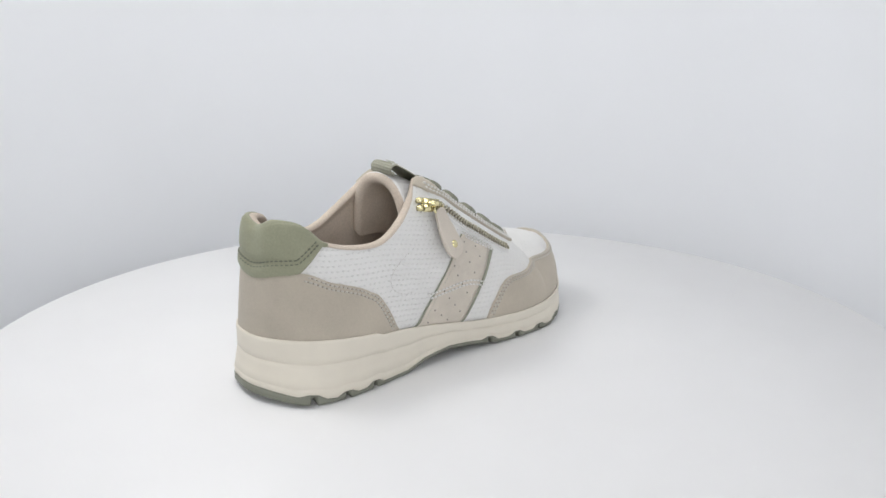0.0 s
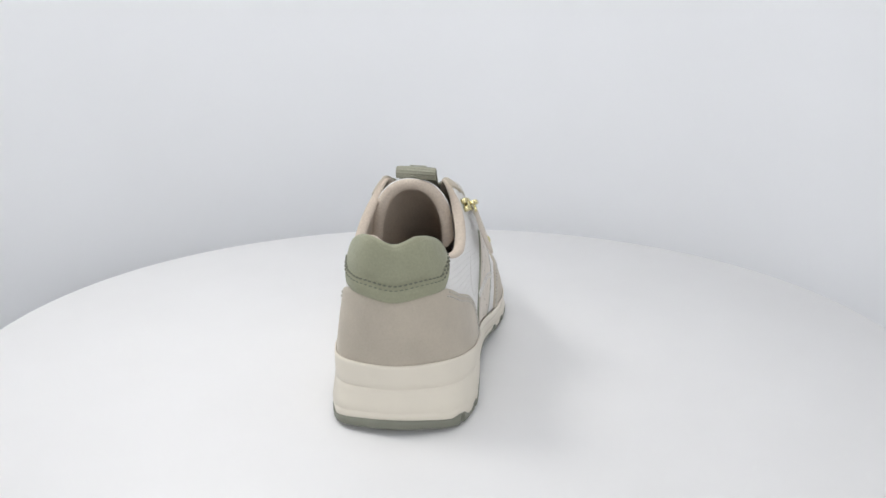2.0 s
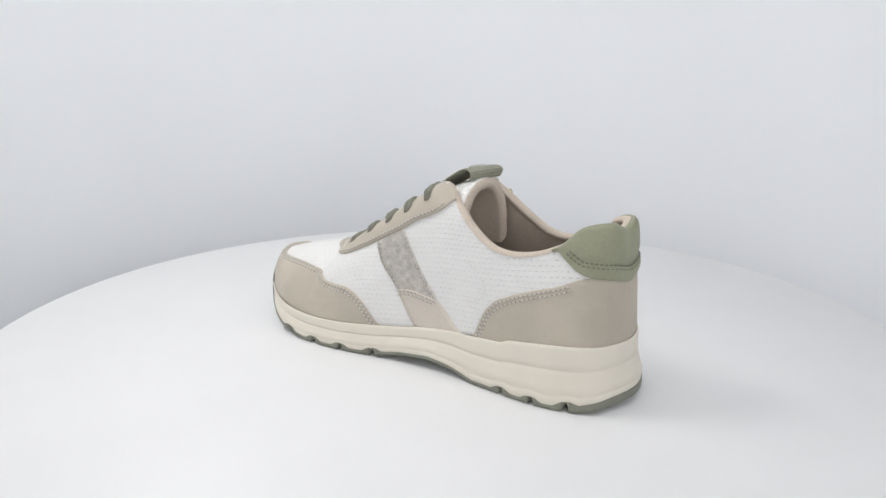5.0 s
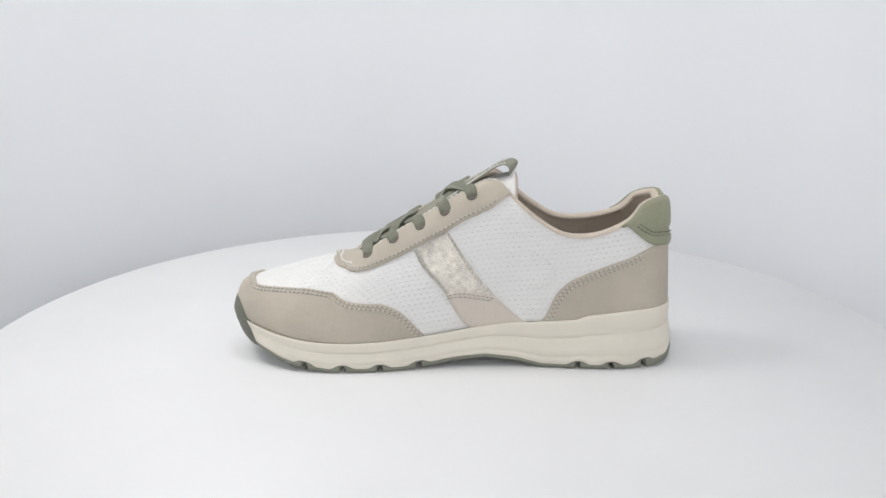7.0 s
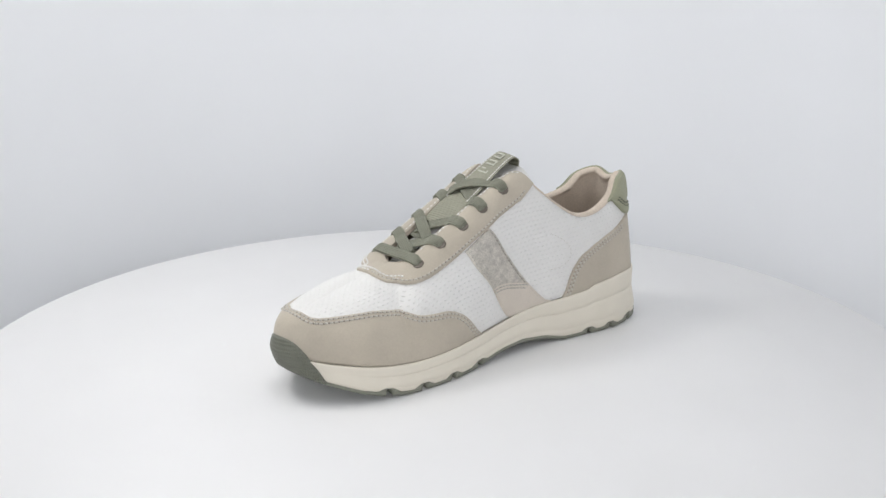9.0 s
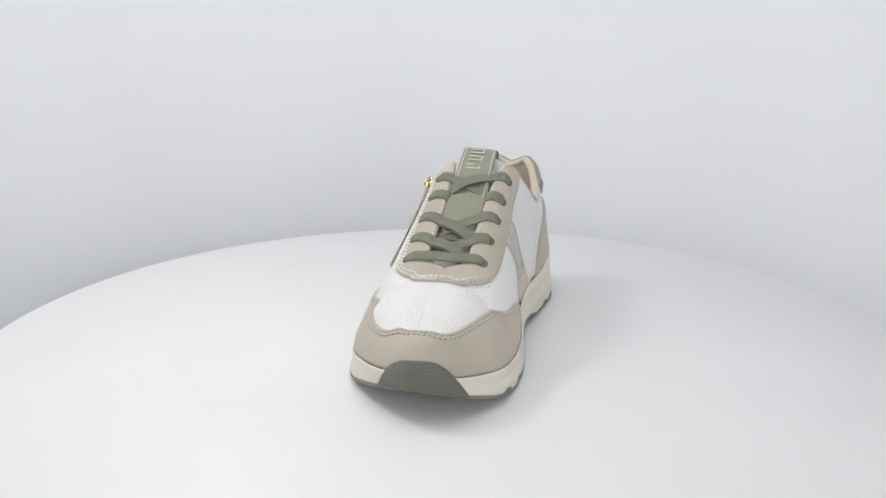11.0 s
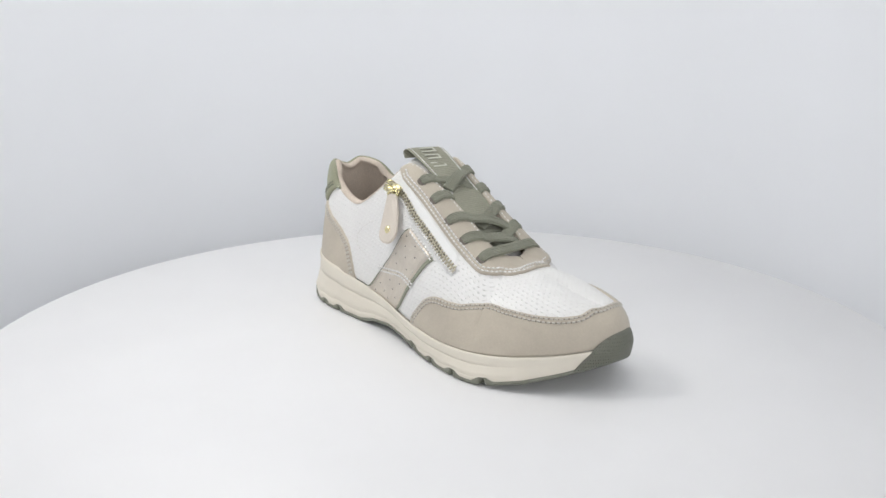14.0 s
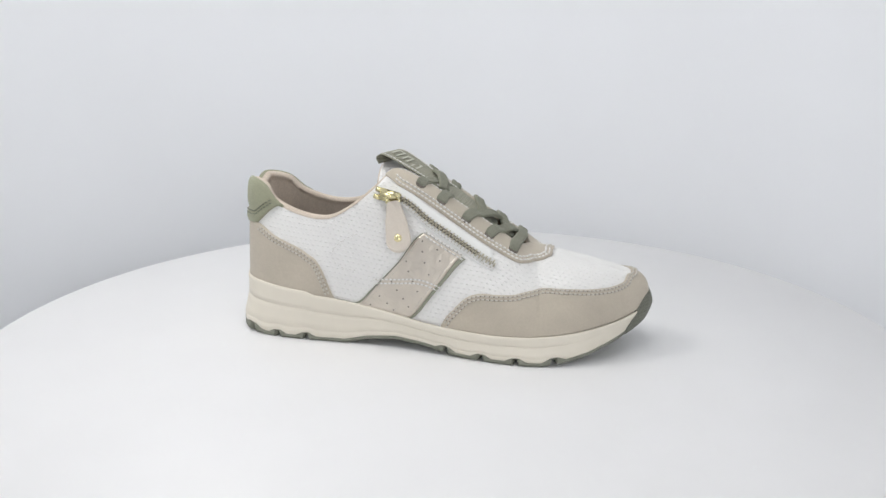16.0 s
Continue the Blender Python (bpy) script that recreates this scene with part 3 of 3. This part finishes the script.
    fc = [(i * n + j, i * n + (j + 1) % n, (i + 1) * n + (j + 1) % n, (i + 1) * n + j) for i in range(3) for j in range(n)]
    fc += [tuple(range(n))[::-1], tuple(3 * n + j for j in range(n))]
    pull = mesh("zip_pull", v * MM, fc, NUBUCK_PALE, sneaker, "pale beige leather zip pull", smooth=False)
    bm = bmesh.new()
    bmesh.ops.create_uvsphere(bm, u_segments=20, v_segments=12, radius=2.5 * MM,
                              matrix=Matrix.Translation(Vector(riv + face * 0.6) * MM) @ Vector(face).to_track_quat("Z", "Y").to_matrix().to_4x4() @ Matrix.Diagonal((1, 1, 0.55, 1)))
    me = bpy.data.meshes.new("rivet")
    bm.to_mesh(me)
    bm.free()
    me.shade_smooth()
    me.materials.append(BRASS)
    r = new("rivet", me)
    r.parent = pull
    r["label"] = "small domed brass rivet"


def tongue_point(s, a, drop_in=0.0):
    """s from the rear edge (0) to the toe end (1), a across from -1 (right) to 1 (left)."""
    c = smooth(((98.5, 3, 113.5), (112, 3, 109.5), (128, 2.5, 101.5), (160, 2.5, 80.5), (200, 3, 51)), s)
    half = np.interp(s, (0, 0.12, 0.3, 0.6, 1), (25, 23.5, 21.5, 20, 17)) - drop_in
    fall = np.interp(s, (0, 0.12, 0.3, 0.6, 1), (36, 32, 28, 22, 14))
    z = 1 - (1 - np.abs(a) ** 2.3) ** (1 / 2.3)
    p = c.copy()
    p[..., 1] += half * a
    p[..., 2] -= fall * z + drop_in
    p[..., 0] += 6 * z * np.interp(s, (0, 0.2), (1, 0)) * 0.2
    return p


def build_tongue():
    n, m = 40, 41
    A1 = np.linspace(-1, 1, m)
    zero = np.zeros(m)

    def rim(q):
        k = (1 - math.cos(q)) / 2
        p = tongue_point(zero, A1) * (1 - k) + tongue_point(zero, A1, 7.0) * k
        p[:, 0] -= 3.2 * math.sin(q)
        return p

    over_edge = [rim(q) for q in np.linspace(0.5, 0.1, 4)]
    S, A = np.meshgrid(np.linspace(0, 1, n), A1, indexing="ij")
    outer = np.concatenate([np.stack(over_edge, 0), tongue_point(S, A)], 0)
    S = np.concatenate([np.linspace(-0.04, -0.004, 4)[:, None] * np.ones(m), S], 0)
    A = np.concatenate([np.ones((4, 1)) * A1, A], 0)
    n += 4
    mesh("tongue", outer.reshape(-1, 3) * MM, grid_faces(n, m, flip=True), WHITE, sneaker, "white padded leather tongue",
         np.stack([S * 0.11, A * 0.03], -1).reshape(-1, 2))
    rows = []
    for q in np.linspace(0.45, math.pi, 13):
        rows.append(rim(q))
    for s in np.linspace(0.05, 1, 16):
        rows.append(tongue_point(np.full(m, s), A1, 7.0))
    mesh("tongue_lining", np.stack(rows, 0).reshape(-1, 3) * MM, grid_faces(len(rows), m), LINING, sneaker, "beige padded tongue lining")
    # label strip on the tongue and its pull loop
    path = ((159, 2.7, 82.5), (150, 2.6, 89.3), (141, 2.5, 95.5), (126, 2, 105.2), (113, 1.5, 113.3), (104.5, 1, 118), (100.5, 0.8, 119), (97.5, 0.8, 117), (98.5, 0.8, 113))
    nrm = ((0.5, 0, 0.86), (0.5, 0, 0.86), (0.52, 0, 0.85), (0.5, 0, 0.87), (0.45, 0, 0.9), (0.4, 0, 0.92), (-0.3, 0, 0.95), (-1, 0, 0.2), (-0.6, 0, -0.6))
    tab = strip("tongue_label", path, 24.0, 1.5, RIBBON, sneaker, nrm, "sage green ribbed ribbon with pull loop", n=90)
    for v in tab.data.vertices:
        f = min(max((v.co.z - 0.100) / 0.018, 0), 1)
        v.co.x += v.co.y * 0.28 * f
    # lettering of the ribbon, as plain bars
    for k, (x, z) in enumerate(((106.5, 117.3), (112.5, 113.6), (118.5, 109.3))):
        verts, faces = [], []
        tx = np.array((0.87, 0, -0.5))
        nz = np.array((0.5, 0, 0.87))
        for y0, y1, a0, a1 in ((-5, 5, -2.4, -1.4), (-5, 5, 1.1, 2.1), (3.8, 5, -1.4, 1.1)):
            m0 = len(verts)
            for h in (-0.3, 0.12):
                for y, a in ((y0, a0), (y1, a0), (y1, a1), (y0, a1)):
                    c = np.array((x, y, z + 1.45)) + tx * a + nz * h
                    c[0] += c[1] * 0.28 * min(max((z - 100) / 18, 0), 1)
                    verts.append(c)
            faces += [(m0, m0 + 3, m0 + 2, m0 + 1), (m0 + 4, m0 + 5, m0 + 6, m0 + 7)] + [(m0 + j, m0 + (j + 1) % 4, m0 + 4 + (j + 1) % 4, m0 + 4 + j) for j in range(4)]
        mesh("label_mark", np.array(verts) * MM, faces, RIBBON_PALE, tab, smooth=False)
    for y in (-10.2, 10.2):
        verts, faces = [], []
        pp = smooth(path[2:7], np.linspace(0, 1, 24))
        tt = np.gradient(pp, axis=0)
        nn = np.cross(tt, (0, 1.0, 0))
        nn /= np.linalg.norm(nn, axis=1, keepdims=True)
        nn *= np.sign(nn[:, 2:3])
        rows = []
        for i in range(24):
            c = pp[i] + np.array((0, y, 0)) + nn[i] * 0.75
            c[0] += c[1] * 0.28 * min(max((c[2] - 100) / 18, 0), 1)
            rows.append((c, tt[i], nn[i]))
        capsule_rows(rows, 1.6, 0.6, 0.3, verts, faces)
        mesh("stitching", np.array(verts) * MM, faces, THREAD_WHITE, tab)


EYELETS_L = ((0.56, 0.77), (0.61, 0.752), (0.642, 0.748), (0.677, 0.77), (0.7105, 0.785))
EYELETS_R = ((1.42, 0.82), (1.3855, 0.769), (1.3535, 0.74), (1.322, 0.731), (1.2895, 0.75))


def build_laces():
    up = np.array((0.5, 0, 0.86))
    stay = lambda x: np.interp(x, (109, 126, 158, 190), (111, 105, 85.5, 65.5))

    def over(wv, drift):
        """Points from an eyelet over the stay to its inner edge, going forward by drift, with their normals."""
        w, v0 = wv
        x0 = upper(w, v0)[0]
        out, nr = [], []
        for f, h in ((0.0, 1.2), (0.35, 2.0), (0.7, 2.0), (0.98, 1.7)):
            v = v0 + (1 - v0) * f
            for _ in range(6):
                slope = (upper(w + 1e-3, v)[0] - upper(w - 1e-3, v)[0]) / 2e-3
                w = w - (upper(w, v)[0] - (x0 + drift * f)) / slope
            nn = upper_normal(w, v)
            out.append(upper(w, v) + nn * h)
            nr.append(nn)
        return out, nr

    def round_end(s):
        """Width of a lace that squeezes out of its eyelet in a round end."""
        return np.maximum(np.sqrt(np.clip(1 - (1 - np.minimum(s, 0.15) / 0.15) ** 2, 0, 1)), 0.3)

    def tuck(o, nr):
        return o[0] - nr[0] * 2.6 - (o[1] - o[0]) * 0.25

    def run(wv, forward, reach, lift, dive):
        """From an eyelet over the stay and across the gap to y = reach, diving at its end."""
        y0 = upper(wv[0], wv[1])[1]
        y1 = upper(wv[0], 0.98)[1]
        o, nr = over(wv, forward * abs(y1 - y0) / abs(reach - y0))
        a = o[-1]
        x = upper(wv[0], wv[1])[0] + forward
        e = np.array((x, reach, stay(x))) + up * dive
        pts = [tuck(o, nr)] + o + [a + (e - a) * 0.35 + up * lift, a + (e - a) * 0.7 + up * lift, e]
        nrm = [nr[0] - (o[1] - o[0]) * 0.3] + nr + [up, up, up]
        return strip("lace", pts, 7.3, 2.7, LACE, sneaker, nrm, "", n=60, taper=round_end, ridges=5)

    # punched eyelets, each a sunk disc with a soft rim, painted dark as hole shade
    for wv in EYELETS_L + EYELETS_R:
        nn = upper_normal(wv[0], wv[1])
        tx = np.cross(nn, (0, 0, 1.0))
        tx /= np.linalg.norm(tx)
        ty = np.cross(nn, tx)
        c = upper(wv[0], wv[1])
        c = c - (upper(wv[0], wv[1] + 0.02) - c) / np.linalg.norm(upper(wv[0], wv[1] + 0.02) - c) * 0.6
        verts = [c + nn * h + (tx * math.cos(a) + ty * math.sin(a)) * r for r, h in ((3.4, 1.2), (3.1, 1.55), (2.6, 1.5), (0.1, 1.38)) for a in np.linspace(0, 2 * math.pi, 20, endpoint=False)]
        faces = [(i * 20 + j, i * 20 + (j + 1) % 20, i * 20 + 20 + (j + 1) % 20, i * 20 + 20 + j) for i in range(3) for j in range(20)]
        mesh("eyelet", np.array(verts) * MM, faces, HOLE_SHADE, sneaker)
    # straight bar over the front
    o1, n1 = over(EYELETS_R[4], 0.5)
    o2, n2 = over(EYELETS_L[4], 0.5)
    mid = (o1[2] + o2[2]) / 2 + up * 1.5
    mid[0], mid[2] = mid[0] + 1.0, mid[2] - 0.6
    strip("lace", [tuck(o1, n1)] + o1[:3] + [mid] + o2[:3][::-1] + [tuck(o2, n2)], 7.2, 2.6, LACE, sneaker,
          [n1[0]] + n1[:3] + [up] + n2[:3][::-1] + [n2[0]], "", n=80, taper=lambda s: round_end(np.minimum(s, 1 - s)), ridges=5)
    run(EYELETS_L[3], 13, -5.0, 0.2, -2.0)
    run(EYELETS_R[3], 13, 11.0, 1.9, -0.6)
    run(EYELETS_L[2], 14, -6.0, 0.2, -2.0)
    run(EYELETS_R[2], 16, 13.0, 2.0, -0.4)
    # hidden turns of the lace under the rows
    for x in (166, 178):
        q = [np.array((x, 15.0, stay(x) - 5.0)), np.array((x + 2, 3.0, stay(x) - 4.2)), np.array((x - 1, -11.0, stay(x) - 5.0))]
        strip("lace", q, 6.9, 2.0, LACE, sneaker, [up, up, up], "", n=24, ridges=5)
    run(EYELETS_L[1], 4, 11.0, 0.0, -5.0)
    run(EYELETS_R[1], 4, -6.0, 0.0, -5.0)
    run(EYELETS_R[0], 13, 12.0, 1.2, -0.8)
    run(EYELETS_L[0], 16, -9.0, 3.2, 0.8)


NOTCHES = (13, 33, 53, 148, 171, 193, 216)


def sole_rows(ws):
    g, lo = ring(SOLE_Y, ws), ring(LOW, ws)
    zb = sole_bottom(g[:, 0])
    near = np.zeros(len(ws))
    hole = np.zeros(len(ws))
    shift = np.where(ws < 1, 5.5, 0.0)
    for x in NOTCHES:
        d = np.abs(g[:, 0] - (x + shift))
        near = np.maximum(near, np.clip(1.5 - d / 4.6, 0, 1))
        hole = np.maximum(hole, np.clip(1.8 - d / 1.1, 0, 1))
    heel = np.abs(ws - np.round(ws / 2) * 2) < 0.09
    near[heel] = hole[heel] = 0
    return g, lo, zb, near, hole


def outward(xy):
    t = np.roll(xy, -1, 0) - np.roll(xy, 1, 0)
    n = np.stack([-t[:, 1], t[:, 0]], 1)
    return n / (np.linalg.norm(n, axis=1, keepdims=True) + 1e-9)


def sole_top(lo):
    return lo[:, 2] + np.interp(lo[:, 0], (54, 60), (2.2, 0.3))


def build_sole():
    n = 900
    ws = np.linspace(0, 2, n, endpoint=False)
    g, lo, zb, near, hole = sole_rows(ws)
    o = outward(g)
    m = lo[:, :2] + outward(lo[:, :2]) * 2.0
    zt = sole_top(lo)
    th = 2.6 + 2.3 * near + np.interp(g[:, 0], (-4, 8, 26), (3.0, 2.2, 0.0))
    rows = []
    for dz, inset in ((0.0, 26), (0.0, 2.0), (0.4, 0.5), (1.2, 0.0)):
        rows.append(np.column_stack([g - o * (inset + 3.2 * hole)[:, None], zb + dz + 2.6 * hole * (1 if inset < 20 else 0)]))
    rows.append(np.column_stack([g - o * 0.0, np.maximum(zb + th, zb + 1.2 + 2.6 * hole)]))
    rows.append(np.column_stack([g - o * 1.2, zb + th + 0.2]))
    p = np.stack(rows, 1)
    mesh("outsole", p.reshape(-1, 3) * MM, grid_faces(n, len(rows), True), OUTSOLE, sneaker, "dark sage rubber outsole with notched tread")
    rows = []
    z0 = zb + 2.3
    # the pressed lines run out towards the toe
    one = np.ones(n)
    plain = np.interp(g[:, 0], (190, 240), (1.0, 0.1))
    for f, b, e in ((0, 0, -0.6), (0.02, 0.0, -0.3), (0.16, 0.03, 0.0), (0.175, 0.04, -0.3), (0.19, 0.06, -0.05), (0.34, 0.30, -0.2), (0.50, 0.56, -0.4), (0.585, 0.72, -0.45),
                    (0.598, 0.74, -0.75), (0.61, 0.77, -0.3), (0.7, 0.9, 0.0), (0.8, 0.97, 0.2), (0.93, 1, 0.35), (0.985, 1, 0.15), (1.0, 1, -0.4), (0.9, 1, -0.5), (0.88, 1, -4.0)):
        xy = g * (1 - b) + m * b + o * (e * (plain if 0.1 < f < 0.7 else one))[:, None]
        rows.append(np.column_stack([xy, z0 * (1 - f) + zt * f + (th - 2.6) * max(0, 1 - f / 0.3)]))
    p = np.stack(rows, 1)
    d = np.concatenate([[0], np.cumsum(np.linalg.norm(np.diff(g, axis=0), axis=1))])
    uv = np.stack([np.repeat(d[:, None], len(rows), 1), p[..., 2]], -1).reshape(-1, 2) * MM
    mesh("midsole", p.reshape(-1, 3) * MM, grid_faces(n, len(rows), True), MIDSOLE, sneaker, "cream rubber midsole", uv)
    # toe bumper
    k = 120
    wb = np.linspace(0.881, 1.089, k)
    g2, lo2 = ring(SOLE_Y, wb), ring(LOW, wb)
    zb2, t = sole_bottom(g2[:, 0]), (wb - 0.985) / 0.104
    crest = zb2 + 2.4 + (36.5 - zb2 - 2.4) * np.clip(1 - np.abs(t) ** 2.4, 0, 1)
    out2 = np.gradient(g2, axis=0)
    out2 = np.stack([-out2[:, 1], out2[:, 0]], 1)
    out2 /= np.linalg.norm(out2, axis=1, keepdims=True)
    rows = []
    for f in np.concatenate([[0.0], np.linspace(0.0, 1, 16), [1.0]]):
        z = zb2 + 0.8 + (np.maximum(crest, zb2 + 1.2) - zb2 - 0.8) * f
        k2 = np.clip((z - zb2) / np.maximum(lo2[:, 2] - zb2, 1), 0, 1)[:, None]
        xy = g2 * (1 - k2) + (lo2[:, :2] + out2 * 1.6) * k2
        over = np.clip((z - lo2[:, 2]) / 22.0, 0, 1)
        xy = xy - out2 * (over ** 1.6 * 6.5)[:, None] + out2 * (1.0 - 0.5 * t ** 6 + 1.0 * (1 - t ** 2) * math.sin(math.pi * f) ** 0.8)[:, None]
        rows.append(np.column_stack([xy, z]))
    rows[0] = rows[1] - np.column_stack([out2 * 3, np.zeros(k)])
    rows[-1] = rows[-2] - np.column_stack([out2 * 2.0, -0.2 * np.ones(k)])
    p = np.stack(rows, 1)
    mesh("toe_bumper", p.reshape(-1, 3) * MM, grid_faces(k, len(rows)), BUMPER, sneaker, "dark sage dotted rubber toe bumper",
         np.stack([np.repeat(np.linspace(0, 0.08, k)[:, None], len(rows), 1), p[..., 2] * MM], -1).reshape(-1, 2))


build_upper()
build_lining()
build_panels()
build_zip()
build_tongue()
build_laces()
build_sole()


def lathe(name, profile, n, mat, parent=None, label=""):
    p, m = [], len(profile)
    for i in range(n):
        a = 2 * math.pi * i / n
        p += [(r * math.cos(a), r * math.sin(a), z) for r, z in profile]
    return mesh(name, p, grid_faces(n, m, True), mat, parent, label)


def build_turntable():
    table = tagged(new("turntable"), "round matte white photo turntable carrying the shoe", "turntable")
    lathe("disc", [(0.0001, -0.012), (0.2985, -0.012), (0.3, -0.0105), (0.3, -0.0012), (0.2988, 0), (0.0001, 0)], 256, PLASTIC, table)
    lathe("base", [(0.0001, -0.29), (0.12, -0.29), (0.12, -0.0125), (0.0001, -0.0125)], 64, PLASTIC, table)
    return table


turntable = build_turntable()


def build_booth():
    """Light booth: a bowed sweep round the back of the turntable, straight sides, a rear wall, a roof and a floor."""
    r, n = 0.47, 72
    plan = [(r, -1.25)] + [(r * math.cos(a), 0.05 + r * math.sin(a)) for a in np.linspace(0, math.pi, n)] + [(-r, -1.25)]
    # section of the sweep: leaning back in a slow bow, then upright; last the outer face
    section = [(0.10, -0.288), (0.092, -0.2), (0.08, -0.1), (0.062, -0.02), (0.042, 0.06), (0.024, 0.14), (0.01, 0.23), (0.0, 0.36),
               (0, 1.0), (-0.012, 1.0), (-0.012, -0.3), (0.10, -0.3)]
    for name, pts, cut in (("backdrop", plan, section), ("wall_rear", [(-r, -1.25), (r, -1.25)], [(0, -0.29), (0, 1.0), (-0.012, 1.0), (-0.012, -0.29)])):
        out = [np.array(q) for q in pts]
        verts, faces, k = [], [], len(cut)
        for i, q in enumerate(out):
            d = out[min(i + 1, len(out) - 1)] - out[max(i - 1, 0)]
            o = np.array((d[1], -d[0])) / np.linalg.norm(d)
            verts += [(*(q - o * inset), z) for inset, z in cut]
        for i in range(len(out) - 1):
            for j in range(k):
                faces.append((i * k + j, i * k + (j + 1) % k, i * k + k + (j + 1) % k, i * k + k + j))
        ob = mesh(name, verts, faces, BACKDROP)
        tagged(ob, "seamless bowed pale grey studio backdrop" if name == "backdrop" else "plain pale grey booth wall behind the lens", "backdrop", kind="structure")
    for name, z in (("floor", -0.3), ("ceiling", 1.0)):
        x, y0, y1, h = 0.52, -1.3, 0.57, 0.01
        verts = [(sx * x, y, z + k) for k in (0, h) for sx, y in ((-1, y0), (1, y0), (1, y1), (-1, y1))]
        faces = [(0, 3, 2, 1), (4, 5, 6, 7), (0, 1, 5, 4), (1, 2, 6, 5), (2, 3, 7, 6), (3, 0, 4, 7)]
        tagged(mesh(name, verts, faces, BACKDROP, smooth=False), "plain pale grey booth " + name, name, kind="structure")


build_booth()


def motions():
    rate = 18.673
    seat = Matrix.Translation((-0.10331, -0.09516, 0)) @ pose(0, 0, 0, 0, 0, 47.8)
    rows = [(t, pose(0, 0, 0, 0, 0, rate * t)) for t in [0.5 * k for k in range(33)]]
    walk(turntable, rows)
    walk(sneaker, [(t, m @ seat) for t, m in rows])


motions()
